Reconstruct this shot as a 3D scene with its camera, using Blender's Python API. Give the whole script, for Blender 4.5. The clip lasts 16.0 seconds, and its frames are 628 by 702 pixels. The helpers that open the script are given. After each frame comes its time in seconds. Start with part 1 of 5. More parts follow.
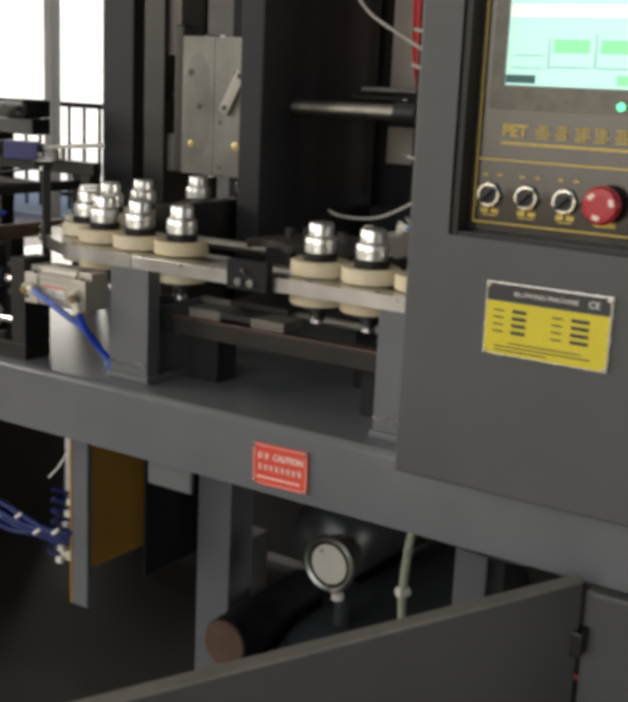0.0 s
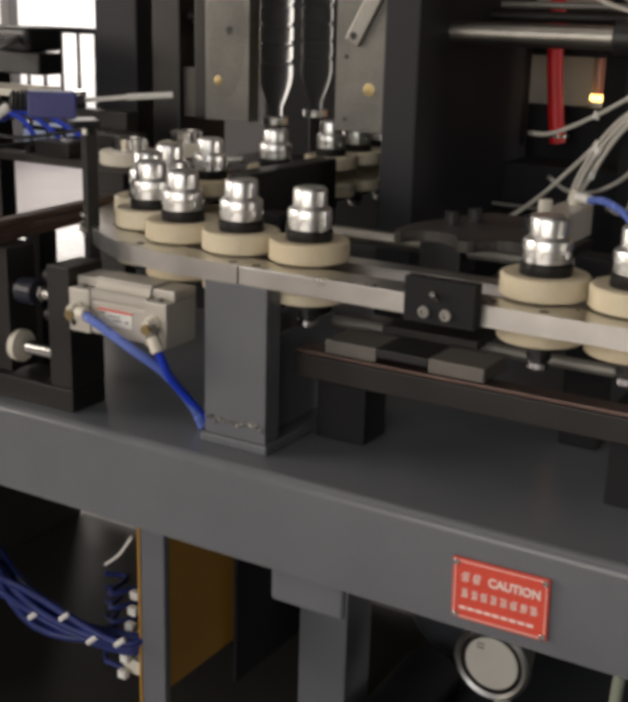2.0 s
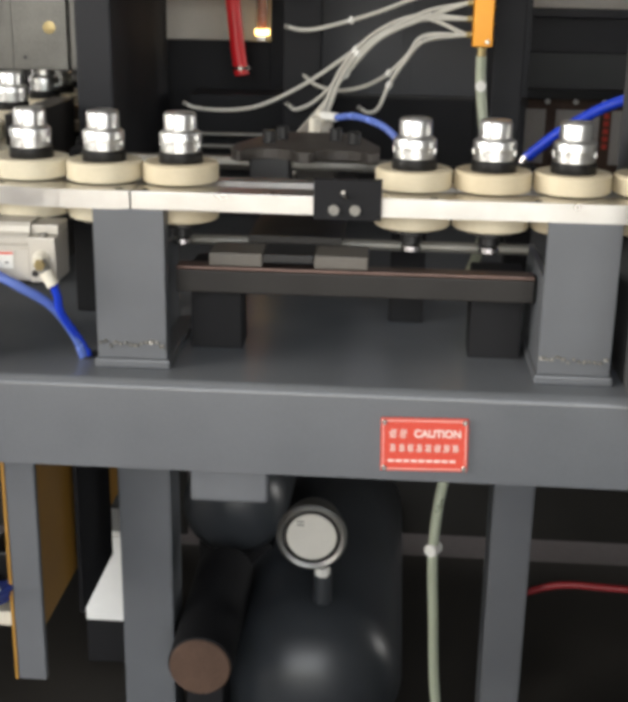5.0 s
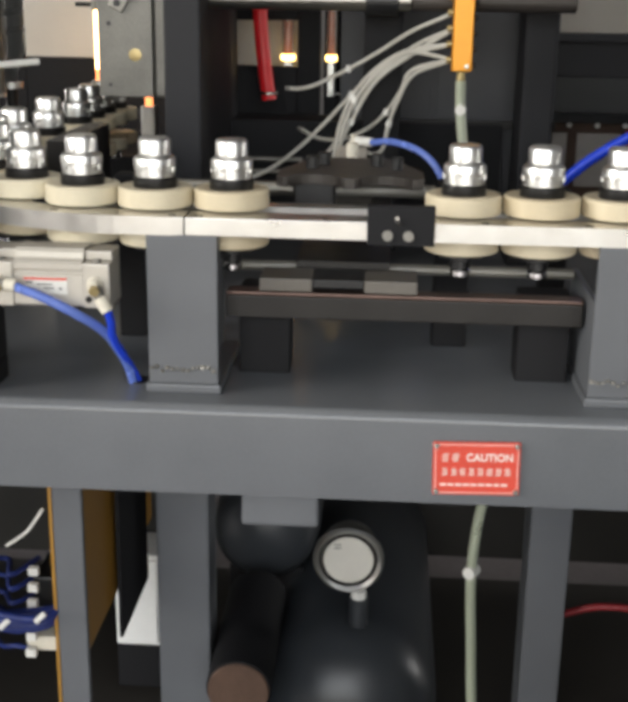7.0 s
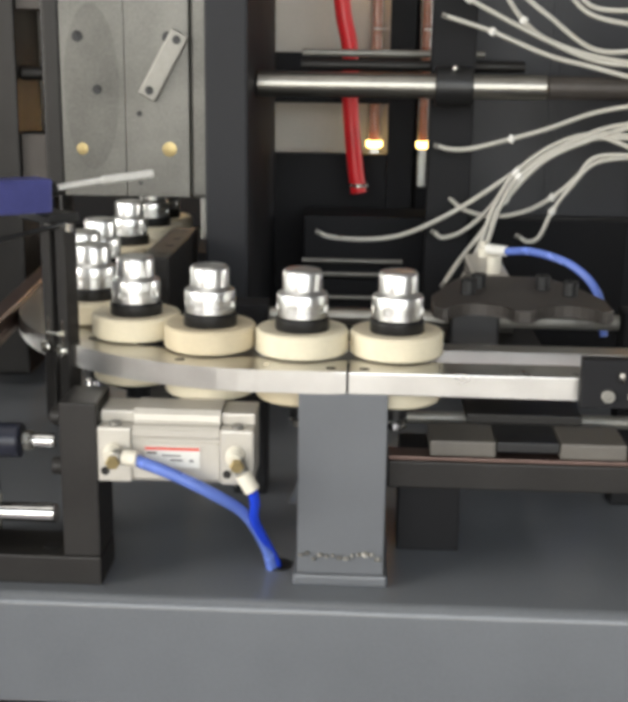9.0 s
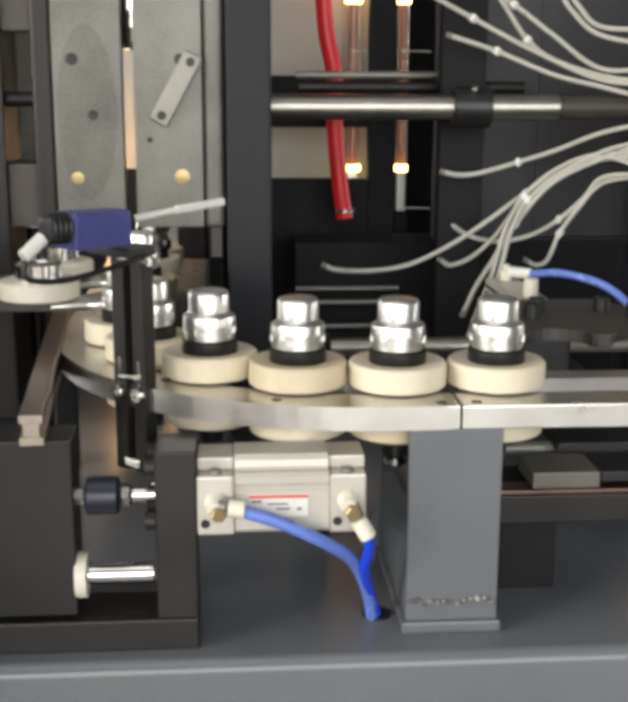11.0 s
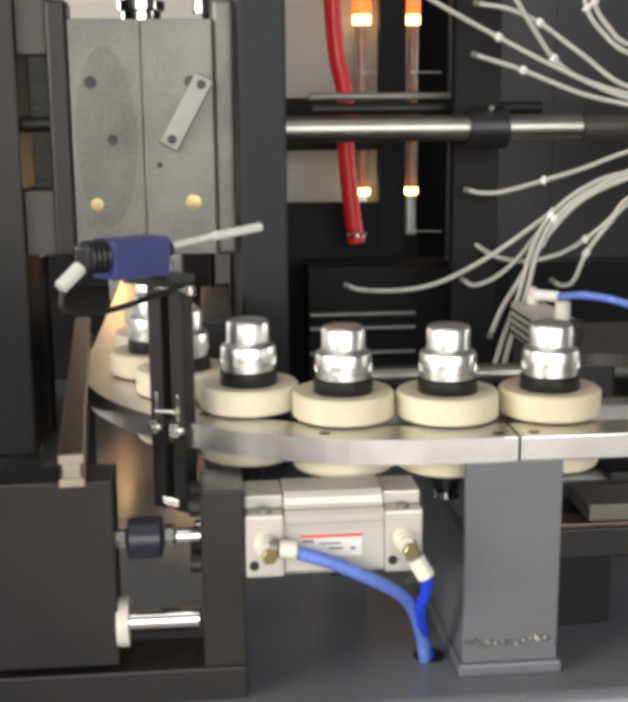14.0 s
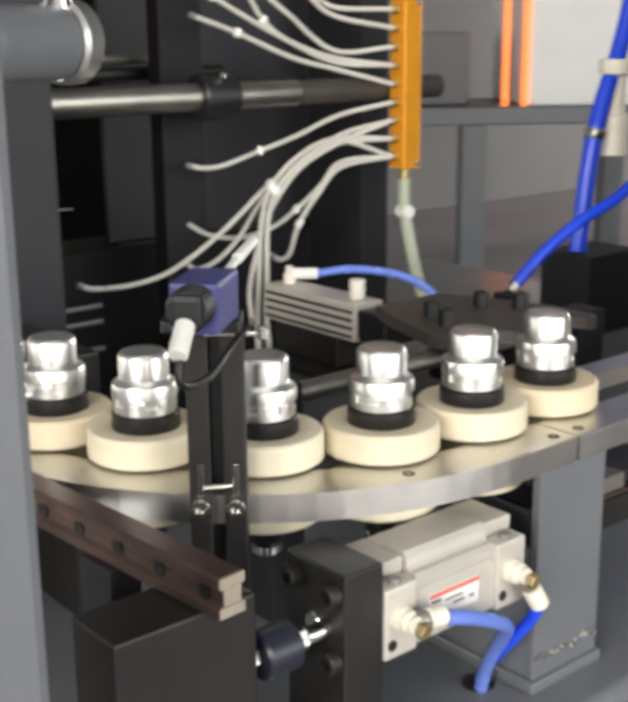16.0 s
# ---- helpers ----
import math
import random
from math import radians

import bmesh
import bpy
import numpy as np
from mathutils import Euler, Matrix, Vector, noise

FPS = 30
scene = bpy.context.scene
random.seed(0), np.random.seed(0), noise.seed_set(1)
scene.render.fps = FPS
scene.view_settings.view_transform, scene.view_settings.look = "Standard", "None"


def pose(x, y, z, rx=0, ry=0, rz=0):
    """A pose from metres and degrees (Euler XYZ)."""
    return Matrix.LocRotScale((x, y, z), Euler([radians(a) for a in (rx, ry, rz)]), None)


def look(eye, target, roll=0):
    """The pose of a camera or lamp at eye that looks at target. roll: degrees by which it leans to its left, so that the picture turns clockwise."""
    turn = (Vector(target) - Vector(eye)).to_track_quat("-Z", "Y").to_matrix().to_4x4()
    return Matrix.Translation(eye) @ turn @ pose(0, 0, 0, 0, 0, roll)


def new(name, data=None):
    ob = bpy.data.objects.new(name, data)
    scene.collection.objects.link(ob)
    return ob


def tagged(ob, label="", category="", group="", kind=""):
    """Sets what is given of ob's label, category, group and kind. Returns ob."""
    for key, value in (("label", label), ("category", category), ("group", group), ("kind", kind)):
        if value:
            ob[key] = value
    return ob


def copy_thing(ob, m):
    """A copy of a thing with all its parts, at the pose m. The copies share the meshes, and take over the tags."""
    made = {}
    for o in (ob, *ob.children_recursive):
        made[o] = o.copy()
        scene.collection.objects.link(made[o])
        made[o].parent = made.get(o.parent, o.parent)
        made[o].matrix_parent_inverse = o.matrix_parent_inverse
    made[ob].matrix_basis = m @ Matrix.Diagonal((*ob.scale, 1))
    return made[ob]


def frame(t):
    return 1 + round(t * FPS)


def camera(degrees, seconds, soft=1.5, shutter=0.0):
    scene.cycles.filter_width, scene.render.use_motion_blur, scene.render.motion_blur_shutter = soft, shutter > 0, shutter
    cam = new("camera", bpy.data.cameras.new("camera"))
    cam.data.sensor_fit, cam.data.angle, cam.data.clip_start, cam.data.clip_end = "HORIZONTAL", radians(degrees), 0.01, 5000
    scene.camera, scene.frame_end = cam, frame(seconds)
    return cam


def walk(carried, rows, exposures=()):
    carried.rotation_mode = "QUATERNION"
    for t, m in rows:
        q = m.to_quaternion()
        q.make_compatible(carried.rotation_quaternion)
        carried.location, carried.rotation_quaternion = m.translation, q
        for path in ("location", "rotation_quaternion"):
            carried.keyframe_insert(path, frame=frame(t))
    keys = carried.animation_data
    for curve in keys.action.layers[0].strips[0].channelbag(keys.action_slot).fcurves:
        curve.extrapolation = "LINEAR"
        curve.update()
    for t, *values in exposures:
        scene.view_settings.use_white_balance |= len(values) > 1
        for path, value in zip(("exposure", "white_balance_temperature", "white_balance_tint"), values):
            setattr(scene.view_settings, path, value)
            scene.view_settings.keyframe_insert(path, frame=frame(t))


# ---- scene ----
cam = camera(30.0, 16.0, soft=5.0, shutter=0.35)
PATH = [
    (0, (1.376, -1.418, 1.314), (0.31, 0.216, 0.868), 2.6),
    (0.5, (1.266, -1.262, 1.305), (0.134, 0.329, 0.864), 2.6),
    (1, (1.125, -1.13, 1.302), (-0.029, 0.437, 0.841), 2.7),
    (1.5, (0.938, -1.061, 1.302), (-0.147, 0.544, 0.798), 2.6),
    (2, (0.776, -1.008, 1.303), (-0.205, 0.636, 0.731), 1.5),
    (2.5, (0.645, -0.997, 1.282), (-0.188, 0.728, 0.701), 2.0),
    (3, (0.520, -0.975, 1.282), (-0.132, 0.857, 0.814), 0.6),
    (3.5, (0.440, -1.059, 1.297), (0.042, 0.843, 0.823), 0.6),
    (4, (0.362, -1.188, 1.281), (0.132, 0.733, 0.777), 0.3),
    (4.5, (0.348, -1.263, 1.272), (0.199, 0.643, 0.686), 0.8),
    (4.7, (0.356, -1.288, 1.269), (0.222, 0.606, 0.648), 1.0),
    (7, (0.284, -1.305, 1.276), (0.168, 0.603, 0.687), 0.9),
    (7.5, (0.243, -1.231, 1.280), (0.087, 0.684, 0.725), 0.8),
    (8, (0.200, -1.096, 1.284), (0.017, 0.822, 0.744), 0.9),
    (8.5, (0.154, -1.037, 1.293), (-0.031, 0.889, 0.784), 0.5),
    (9, (0.063, -1.017, 1.313), (-0.026, 0.917, 0.812), 0.8),
    (9.5, (-0.049, -0.981, 1.311), (-0.009, 0.960, 0.829), 0.8),
    (10, (-0.107, -0.963, 1.309), (-0.014, 0.979, 0.835), 0.4),
    (12.5, (-0.184, -0.937, 1.295), (-0.008, 1.008, 0.874), 0.6),
    (13, (-0.189, -0.935, 1.299), (-0.015, 1.014, 0.884), 0.4),
    (13.5, (-0.198, -0.914, 1.297), (-0.022, 1.035, 0.885), -0.1),
    (14, (-0.219, -0.893, 1.297), (-0.033, 1.056, 0.882), -0.4),
    (14.5, (-0.267, -0.858, 1.294), (-0.030, 1.083, 0.878), -0.1),
    (15, (-0.387, -0.668, 1.305), (0.101, 1.207, 0.811), -0.8),
    (15.5, (-0.530, -0.549, 1.320), (0.337, 1.169, 0.783), -1.6),
    (16, (-0.700, -0.509, 1.335), (0.537, 0.965, 0.817), -0.5),
]
walk(cam, [(t, look(eye, target, roll)) for t, eye, target, roll in PATH],
     exposures=[(0, -0.12, 7000, 10), (1.5, -0.20, 7100, 14), (2.6, 0.04, 7100, 15), (3.2, 0.28, 6900, 12), (3.8, 0.40, 6700, 10), (4.5, 0.66, 6650, 10), (7.0, 0.56, 6600, 10), (9.0, 0.8, 6550, 9), (10.0, 0.85, 6550, 9),
                (12.5, 0.62, 6650, 10), (13.0, 0.70, 6650, 10), (14.5, 0.80, 6600, 10), (15.2, 0.78, 6600, 10), (16.0, 1.05, 6550, 10)])

# ---------------------------------------------------------------- light
world = bpy.data.worlds.new("world")
scene.world = world
world.use_nodes = True
wn = world.node_tree.nodes
wl = world.node_tree.links
sky = wn.new("ShaderNodeTexSky")
sky.sky_type = "NISHITA"
sky.sun_disc = False
sky.sun_elevation = radians(48)
sky.sun_rotation = radians(205)
wl.new(sky.outputs[0], wn["Background"].inputs[0])
wn["Background"].inputs[1].default_value = 0.15

sun = new("sun", bpy.data.lights.new("sun", "SUN"))
sun.data.energy = 5.0
sun.data.angle = radians(0.6)
sun.data.color = (1.0, 0.95, 0.88)
sun.matrix_world = look((-5, -9, 12), (0, 0, 0))


def daylight(name, place, target, sx, sy, watts, color=(1.0, 0.96, 0.90)):
    """Area lamp for sky light, at a hall opening or added as fill."""
    lamp = new(name, bpy.data.lights.new(name, "AREA"))
    lamp.data.shape = "RECTANGLE"
    lamp.data.size, lamp.data.size_y = sx, sy
    lamp.data.energy = watts
    lamp.data.color = color
    lamp.matrix_world = look(place, target)


daylight("daylight_back_opening", (-6.6, 5.75, 1.8), (0, 0, 1.0), 3.6, 2.8, 150)
daylight("daylight_side_windows", (-5.8, -2.6, 2.6), (0, 0, 1.0), 4.0, 2.2, 280)
daylight("daylight_front_gate", (0.6, -5.75, 2.2), (0, 0, 0.9), 6.0, 3.2, 148, (1.0, 0.98, 0.93))
# added lamp, out of view, that brightens the far floor on the right
daylight("daylight_east_windows", (10.85, 2.0, 2.1), (5.0, 3.8, 0.2), 4.6, 2.4, 210)
# overhead fill lamp added below the closed ceiling, which has no skylight
daylight("daylight_skylight", (-0.8, -0.6, 4.4), (-0.3, 0.2, 0.9), 3.0, 2.0, 14)


# ---------------------------------------------------------------- materials
def material(name, color, rough=0.5, metal=0.0, var=0.12, scale=14.0, bump=0.02, fine=220.0, coat=0.0):
    """A node material: a base colour with stains at one scale and grain at another, and a fine relief."""
    m = bpy.data.materials.new(name)
    m.use_nodes = True
    n, l = m.node_tree.nodes, m.node_tree.links
    b = n["Principled BSDF"]
    b.inputs["Metallic"].default_value = metal
    b.inputs["Coat Weight"].default_value = coat
    co = n.new("ShaderNodeTexCoord")
    big, small = n.new("ShaderNodeTexNoise"), n.new("ShaderNodeTexNoise")
    big.inputs["Scale"].default_value, big.inputs["Detail"].default_value = scale, 5
    small.inputs["Scale"].default_value, small.inputs["Detail"].default_value = fine, 3
    l.new(co.outputs["Object"], big.inputs["Vector"])
    l.new(co.outputs["Object"], small.inputs["Vector"])
    ramp = n.new("ShaderNodeValToRGB")
    lo, hi = [c * (1 - var) for c in color], [min(1, c * (1 + var)) for c in color]
    ramp.color_ramp.elements[0].color, ramp.color_ramp.elements[1].color = (*lo, 1), (*hi, 1)
    ramp.color_ramp.elements[0].position, ramp.color_ramp.elements[1].position = 0.3, 0.7
    mix = n.new("ShaderNodeMath")
    mix.operation = "MULTIPLY_ADD"
    mix.inputs[1].default_value = 0.3
    l.new(small.outputs["Fac"], mix.inputs[0])
    sc = n.new("ShaderNodeMath")
    sc.operation = "MULTIPLY"
    sc.inputs[1].default_value = 0.7
    l.new(big.outputs["Fac"], sc.inputs[0])
    l.new(sc.outputs[0], mix.inputs[2])
    l.new(mix.outputs[0], ramp.inputs["Fac"])
    l.new(ramp.outputs["Color"], b.inputs["Base Color"])
    rr = n.new("ShaderNodeMapRange")
    rr.inputs["To Min"].default_value, rr.inputs["To Max"].default_value = max(0.02, rough - 0.08), min(1, rough + 0.1)
    l.new(big.outputs["Fac"], rr.inputs["Value"])
    l.new(rr.outputs["Result"], b.inputs["Roughness"])
    if bump:
        bn = n.new("ShaderNodeBump")
        bn.inputs["Strength"].default_value, bn.inputs["Distance"].default_value = bump * 5, 0.001
        l.new(small.outputs["Fac"], bn.inputs["Height"])
        l.new(bn.outputs["Normal"], b.inputs["Normal"])
    return m


def glowing(name, color, strength):
    m = bpy.data.materials.new(name)
    m.use_nodes = True
    b = m.node_tree.nodes["Principled BSDF"]
    b.inputs["Base Color"].default_value = (*color, 1)
    b.inputs["Emission Color"].default_value = (*color, 1)
    b.inputs["Emission Strength"].default_value = strength
    return m


def clear(name, color, rough=0.1, through_light=0.6):
    m = material(name, color, rough, 0.0, 0.05, 30, 0.0)
    b = m.node_tree.nodes["Principled BSDF"]
    b.inputs["Transmission Weight"].default_value = through_light
    b.inputs["IOR"].default_value = 1.4
    return m


M = dict(
    grey=material("grey_machine_paint", (0.118, 0.125, 0.136), 0.40, 0, 0.10, 9, 0.03, 400),
    grey_top=material("glossy_bench_paint", (0.128, 0.135, 0.146), 0.21, 0, 0.10, 7, 0.02, 300),
    red_dark=material("dark_red_cable", (0.20, 0.012, 0.016), 0.45, 0, 0.08, 30, 0.01),
    quartz=clear("quartz_tube", (0.75, 0.70, 0.64), 0.08, 0.8),
    back_sheet=material("blue_grey_sheet", (0.036, 0.037, 0.043), 0.5, 0, 0.15, 5, 0.02, 300),
    cab_grey=material("cabinet_paint", (0.072, 0.074, 0.076), 0.5, 0, 0.10, 9, 0.03, 400),
    dark=material("dark_paint_and_shade", (0.011, 0.011, 0.0125), 0.7, 0, 0.18, 11, 0.03, 380),
    column=material("column_paint", (0.022, 0.0225, 0.0255), 0.6, 0, 0.15, 8, 0.03, 380),
    black=material("black_plastic", (0.008, 0.008, 0.0085), 0.4, 0, 0.2, 40, 0.02),
    oxide=material("black_oxide_steel", (0.027, 0.025, 0.0235), 0.45, 0.5, 0.2, 18, 0.04, 300),
    fork=material("blackened_steel_plate", (0.066, 0.058, 0.052), 0.5, 0.4, 0.25, 16, 0.05, 300),
    alu=material("brushed_aluminium", (0.60, 0.60, 0.58), 0.34, 1.0, 0.08, 20, 0.04, 500),
    track=material("milled_aluminium_plate", (0.62, 0.61, 0.58), 0.30, 1.0, 0.10, 24, 0.05, 600),
    cylinder=material("anodised_cylinder", (0.52, 0.49, 0.435), 0.40, 0.3, 0.08, 20, 0.02, 400),
    chrome=material("chrome", (0.82, 0.82, 0.80), 0.10, 1.0, 0.03, 30, 0.0),
    chuck=material("turned_aluminium", (0.84, 0.84, 0.82), 0.33, 1.0, 0.05, 40, 0.03, 700),
    cream=material("cream_nylon", (0.70, 0.635, 0.48), 0.5, 0, 0.10, 22, 0.02, 300),
    mould=material("ground_steel_mould", (0.152, 0.148, 0.134), 0.44, 0.5, 0.42, 9, 0.05, 260),
    bar=material("worn_steel_bar", (0.27, 0.26, 0.235), 0.5, 0.6, 0.18, 30, 0.05, 300),
    bright_bar=material("ground_bar", (0.36, 0.345, 0.31), 0.36, 1.0, 0.12, 30, 0.03, 400),
    end=material("sawn_steel_end", (0.34, 0.29, 0.23), 0.5, 0.3, 0.2, 60, 0.03, 300),
    brass=material("brass", (0.42, 0.33, 0.16), 0.4, 0.8, 0.1, 60, 0.02),
    orange=material("orange_anodised", (0.72, 0.30, 0.02), 0.32, 0.3, 0.08, 30, 0.02, 400),
    red_hose=material("red_hose", (0.62, 0.012, 0.018), 0.4, 0, 0.08, 30, 0.01),
    blue_hose=clear("blue_air_hose", (0.16, 0.25, 0.70), 0.25, 0.25),
    cobalt=material("cobalt_hose", (0.012, 0.055, 0.62), 0.3, 0, 0.1, 40, 0.01),
    plaster=material("white_plaster", (0.86, 0.86, 0.84), 0.8, 0, 0.06, 3, 0.03, 60),
    navy_dark=material("dark_coupling", (0.016, 0.018, 0.03), 0.35, 0, 0.15, 40, 0.02),
    blue_wire=material("blue_wires", (0.010, 0.022, 0.13), 0.45, 0, 0.25, 60, 0.02),
    tube=clear("milky_tube", (0.62, 0.60, 0.54), 0.3, 0.3),
    green_tube=clear("greenish_tube", (0.48, 0.52, 0.40), 0.3, 0.3),
    white=material("white_plastic", (0.70, 0.69, 0.65), 0.4, 0, 0.08, 40, 0.01),
    ivory=material("ivory_plastic", (0.66, 0.62, 0.52), 0.45, 0, 0.08, 40, 0.01),
    navy=material("navy_sensor_plastic", (0.055, 0.06, 0.20), 0.4, 0, 0.15, 40, 0.02),
    sign_red=material("red_enamel", (0.66, 0.075, 0.045), 0.4, 0, 0.06, 40, 0.01),
    sign_white=material("sign_white", (0.85, 0.70, 0.64), 0.5, 0, 0.04, 60, 0.0),
    yellow=material("yellow_plate", (0.66, 0.55, 0.03), 0.4, 0, 0.06, 40, 0.01),
    ink=material("black_ink", (0.03, 0.03, 0.03), 0.5, 0, 0.2, 60, 0.0),
    gold=material("gold_print", (0.55, 0.40, 0.08), 0.45, 0.2, 0.1, 60, 0.0),
    film=material("protective_film", (0.085, 0.075, 0.060), 0.22, 0, 0.5, 26, 0.05, 90),
    # brown kept dark so the sheets hold the shade under the bench
    under=material("under_bench_shade_brown", (0.028, 0.025, 0.021), 0.6, 0, 0.25, 7, 0.03, 300),
    panel=material("glossy_dark_panel", (0.016, 0.013, 0.011), 0.16, 0, 0.25, 30, 0.01, 200, 0.5),
    ochre=material("ochre_zinc_plate", (0.42, 0.22, 0.04), 0.45, 0.3, 0.15, 10, 0.02),
    rail=material("greased_rail_steel", (0.15, 0.10, 0.085), 0.35, 0.8, 0.25, 30, 0.04, 300),
    zinc=material("zinc_screw", (0.55, 0.54, 0.50), 0.25, 1.0, 0.1, 60, 0.02),
    rust=material("rusty_pipe_end", (0.11, 0.065, 0.045), 0.55, 0.3, 0.3, 20, 0.05),
    tank=material("tank_paint", (0.032, 0.036, 0.041), 0.34, 0, 0.15, 6, 0.02),
    dial=material("gauge_dial", (0.60, 0.58, 0.52), 0.35, 0, 0.05, 30, 0.0, 200, 0.4),
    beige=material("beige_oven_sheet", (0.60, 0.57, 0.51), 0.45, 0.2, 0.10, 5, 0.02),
    pane=material("dull_oven_pane", (0.46, 0.43, 0.385), 0.5, 0.1, 0.12, 8, 0.02),
    estop=material("red_button", (0.42, 0.016, 0.03), 0.3, 0, 0.06, 60, 0.0),
    concrete=material("concrete_floor", (0.20, 0.178, 0.182), 0.5, 0, 0.2, 2.2, 0.05, 60),
    wall=material("hall_wall_paint", (0.15, 0.145, 0.145), 0.8, 0, 0.1, 1.5, 0.04, 60),
    roof=material("roof_sheet", (0.14, 0.145, 0.15), 0.6, 0.1, 0.12, 1.0, 0.03, 60),
    earth=material("pale_yard", (0.80, 0.79, 0.76), 0.9, 0, 0.15, 1.2, 0.05, 40),
    leaf=material("leaves", (0.12, 0.16, 0.05), 0.6, 0, 0.4, 9, 0.0),
    bark=material("bark", (0.12, 0.09, 0.06), 0.9, 0, 0.3, 12, 0.05),
    pet=clear("clear_bottle", (0.34, 0.35, 0.35), 0.34, 0.86),
    spot=material("dull_tool_mark", (0.128, 0.124, 0.112), 0.47, 0.5, 0.42, 9, 0.03),
    screen=glowing("panel_screen", (0.46, 0.80, 0.74), 0.72),
    screen_band=glowing("screen_pale_band", (0.80, 0.88, 0.70), 0.95),
    screen_green=glowing("screen_green_key", (0.22, 0.70, 0.35), 0.8),
    screen_line=material("screen_line", (0.05, 0.16, 0.16), 0.5, 0, 0.1, 60, 0.0),
    led=glowing("green_led", (0.1, 0.9, 0.4), 2.0),
    lamp=glowing("heating_lamp", (1.0, 0.62, 0.26), 7.5),
    lamp_hot=glowing("heating_lamp_hot", (1.0, 0.68, 0.22), 4.0),
    strip=glowing("orange_strip", (0.85, 0.16, 0.03), 1.1),
    lamp_low=glowing("heating_lamp_low", (0.95, 0.30, 0.10), 1.6),
    block=material("bearing_block_grey", (0.135, 0.123, 0.107), 0.5, 0.2, 0.15, 30, 0.03),
    lamp_dim=glowing("heating_lamp_dim", (0.30, 0.08, 0.03), 0.18),
)


def vary_by_object(mat, low, high):
    """Alike pieces differ: each object's own random number runs its tint between two multipliers."""
    n, l = mat.node_tree.nodes, mat.node_tree.links
    b = n["Principled BSDF"]
    old = b.inputs["Base Color"].links[0].from_socket
    info, ramp, mix = n.new("ShaderNodeObjectInfo"), n.new("ShaderNodeValToRGB"), n.new("ShaderNodeMix")
    ramp.color_ramp.elements[0].color, ramp.color_ramp.elements[1].color = (*low, 1), (*high, 1)
    mix.data_type, mix.blend_type = "RGBA", "MULTIPLY"
    mix.inputs[0].default_value = 1.0
    l.new(info.outputs["Random"], ramp.inputs["Fac"])
    l.new(old, mix.inputs[6])
    l.new(ramp.outputs["Color"], mix.inputs[7])
    l.new(mix.outputs[2], b.inputs["Base Color"])


vary_by_object(M["cream"], (0.84, 0.78, 0.70), (1.0, 1.0, 1.0))
M["pet"].node_tree.nodes["Principled BSDF"].inputs["IOR"].default_value = 1.06
# specular cut so the hollow behind the mould stays dark
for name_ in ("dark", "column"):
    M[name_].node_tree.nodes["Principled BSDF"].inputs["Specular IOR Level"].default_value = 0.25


# ---------------------------------------------------------------- mesh tools
def part(name, bm, mat, parent=None, label="", smooth=None):
    """Links a bmesh as one mesh object under a thing or a part."""
    me = bpy.data.meshes.new(name)
    bmesh.ops.recalc_face_normals(bm, faces=bm.faces)
    bm.to_mesh(me)
    bm.free()
    me.materials.append(M[mat])
    if smooth is not None:
        me.polygons.foreach_set("use_smooth", [True] * len(me.polygons))
        me.set_sharp_from_angle(angle=radians(smooth))
    ob = new(name, me)
    ob.parent = parent
    if label:
        tagged(ob, label)
    return ob


def thing(name, label, category, place=(0, 0, 0), group="", kind=""):
    e = new(name)
    e.location = place
    e.empty_display_size = 0.05
    return tagged(e, label, category, group, kind)


def box(x0, x1, y0, y1, z0, z1, bevel=0.002, seg=2, bm=None):
    """A box with worn edges, added to bm when given."""
    b = bmesh.new()
    bmesh.ops.create_cube(b, size=1)
    for v in b.verts:
        v.co = Vector(((x0 + x1) / 2 + v.co.x * (x1 - x0), (y0 + y1) / 2 + v.co.y * (y1 - y0), (z0 + z1) / 2 + v.co.z * (z1 - z0)))
    if bevel:
        bmesh.ops.bevel(b, geom=b.edges[:], offset=bevel, segments=seg, affect="EDGES", profile=0.6)
    return join(bm, b)


def join(bm, other):
    if bm is None:
        return other
    me = bpy.data.meshes.new("tmp")
    other.to_mesh(me)
    other.free()
    bm.from_mesh(me)
    bpy.data.meshes.remove(me)
    return bm


def turned(profile, n=32, m=None, bm=None):
    """A turned body: rows of radius and height round z, then moved by m."""
    b = bmesh.new()
    rings = []
    for r, z in profile:
        if r < 1e-6:
            rings.append([b.verts.new((0, 0, z))])
        else:
            rings.append([b.verts.new((r * math.cos(2 * math.pi * k / n), r * math.sin(2 * math.pi * k / n), z)) for k in range(n)])
    for a, c in zip(rings, rings[1:]):
        for k in range(n):
            q = [a[k % len(a)], a[(k + 1) % len(a)], c[(k + 1) % len(c)], c[k % len(c)]]
            q = list(dict.fromkeys(q))
            if len(q) > 2:
                b.faces.new(q)
    for ring in (rings[0], rings[-1]):
        if len(ring) > 2:
            b.faces.new(ring)
    if m is not None:
        b.transform(m)
    return join(bm, b)


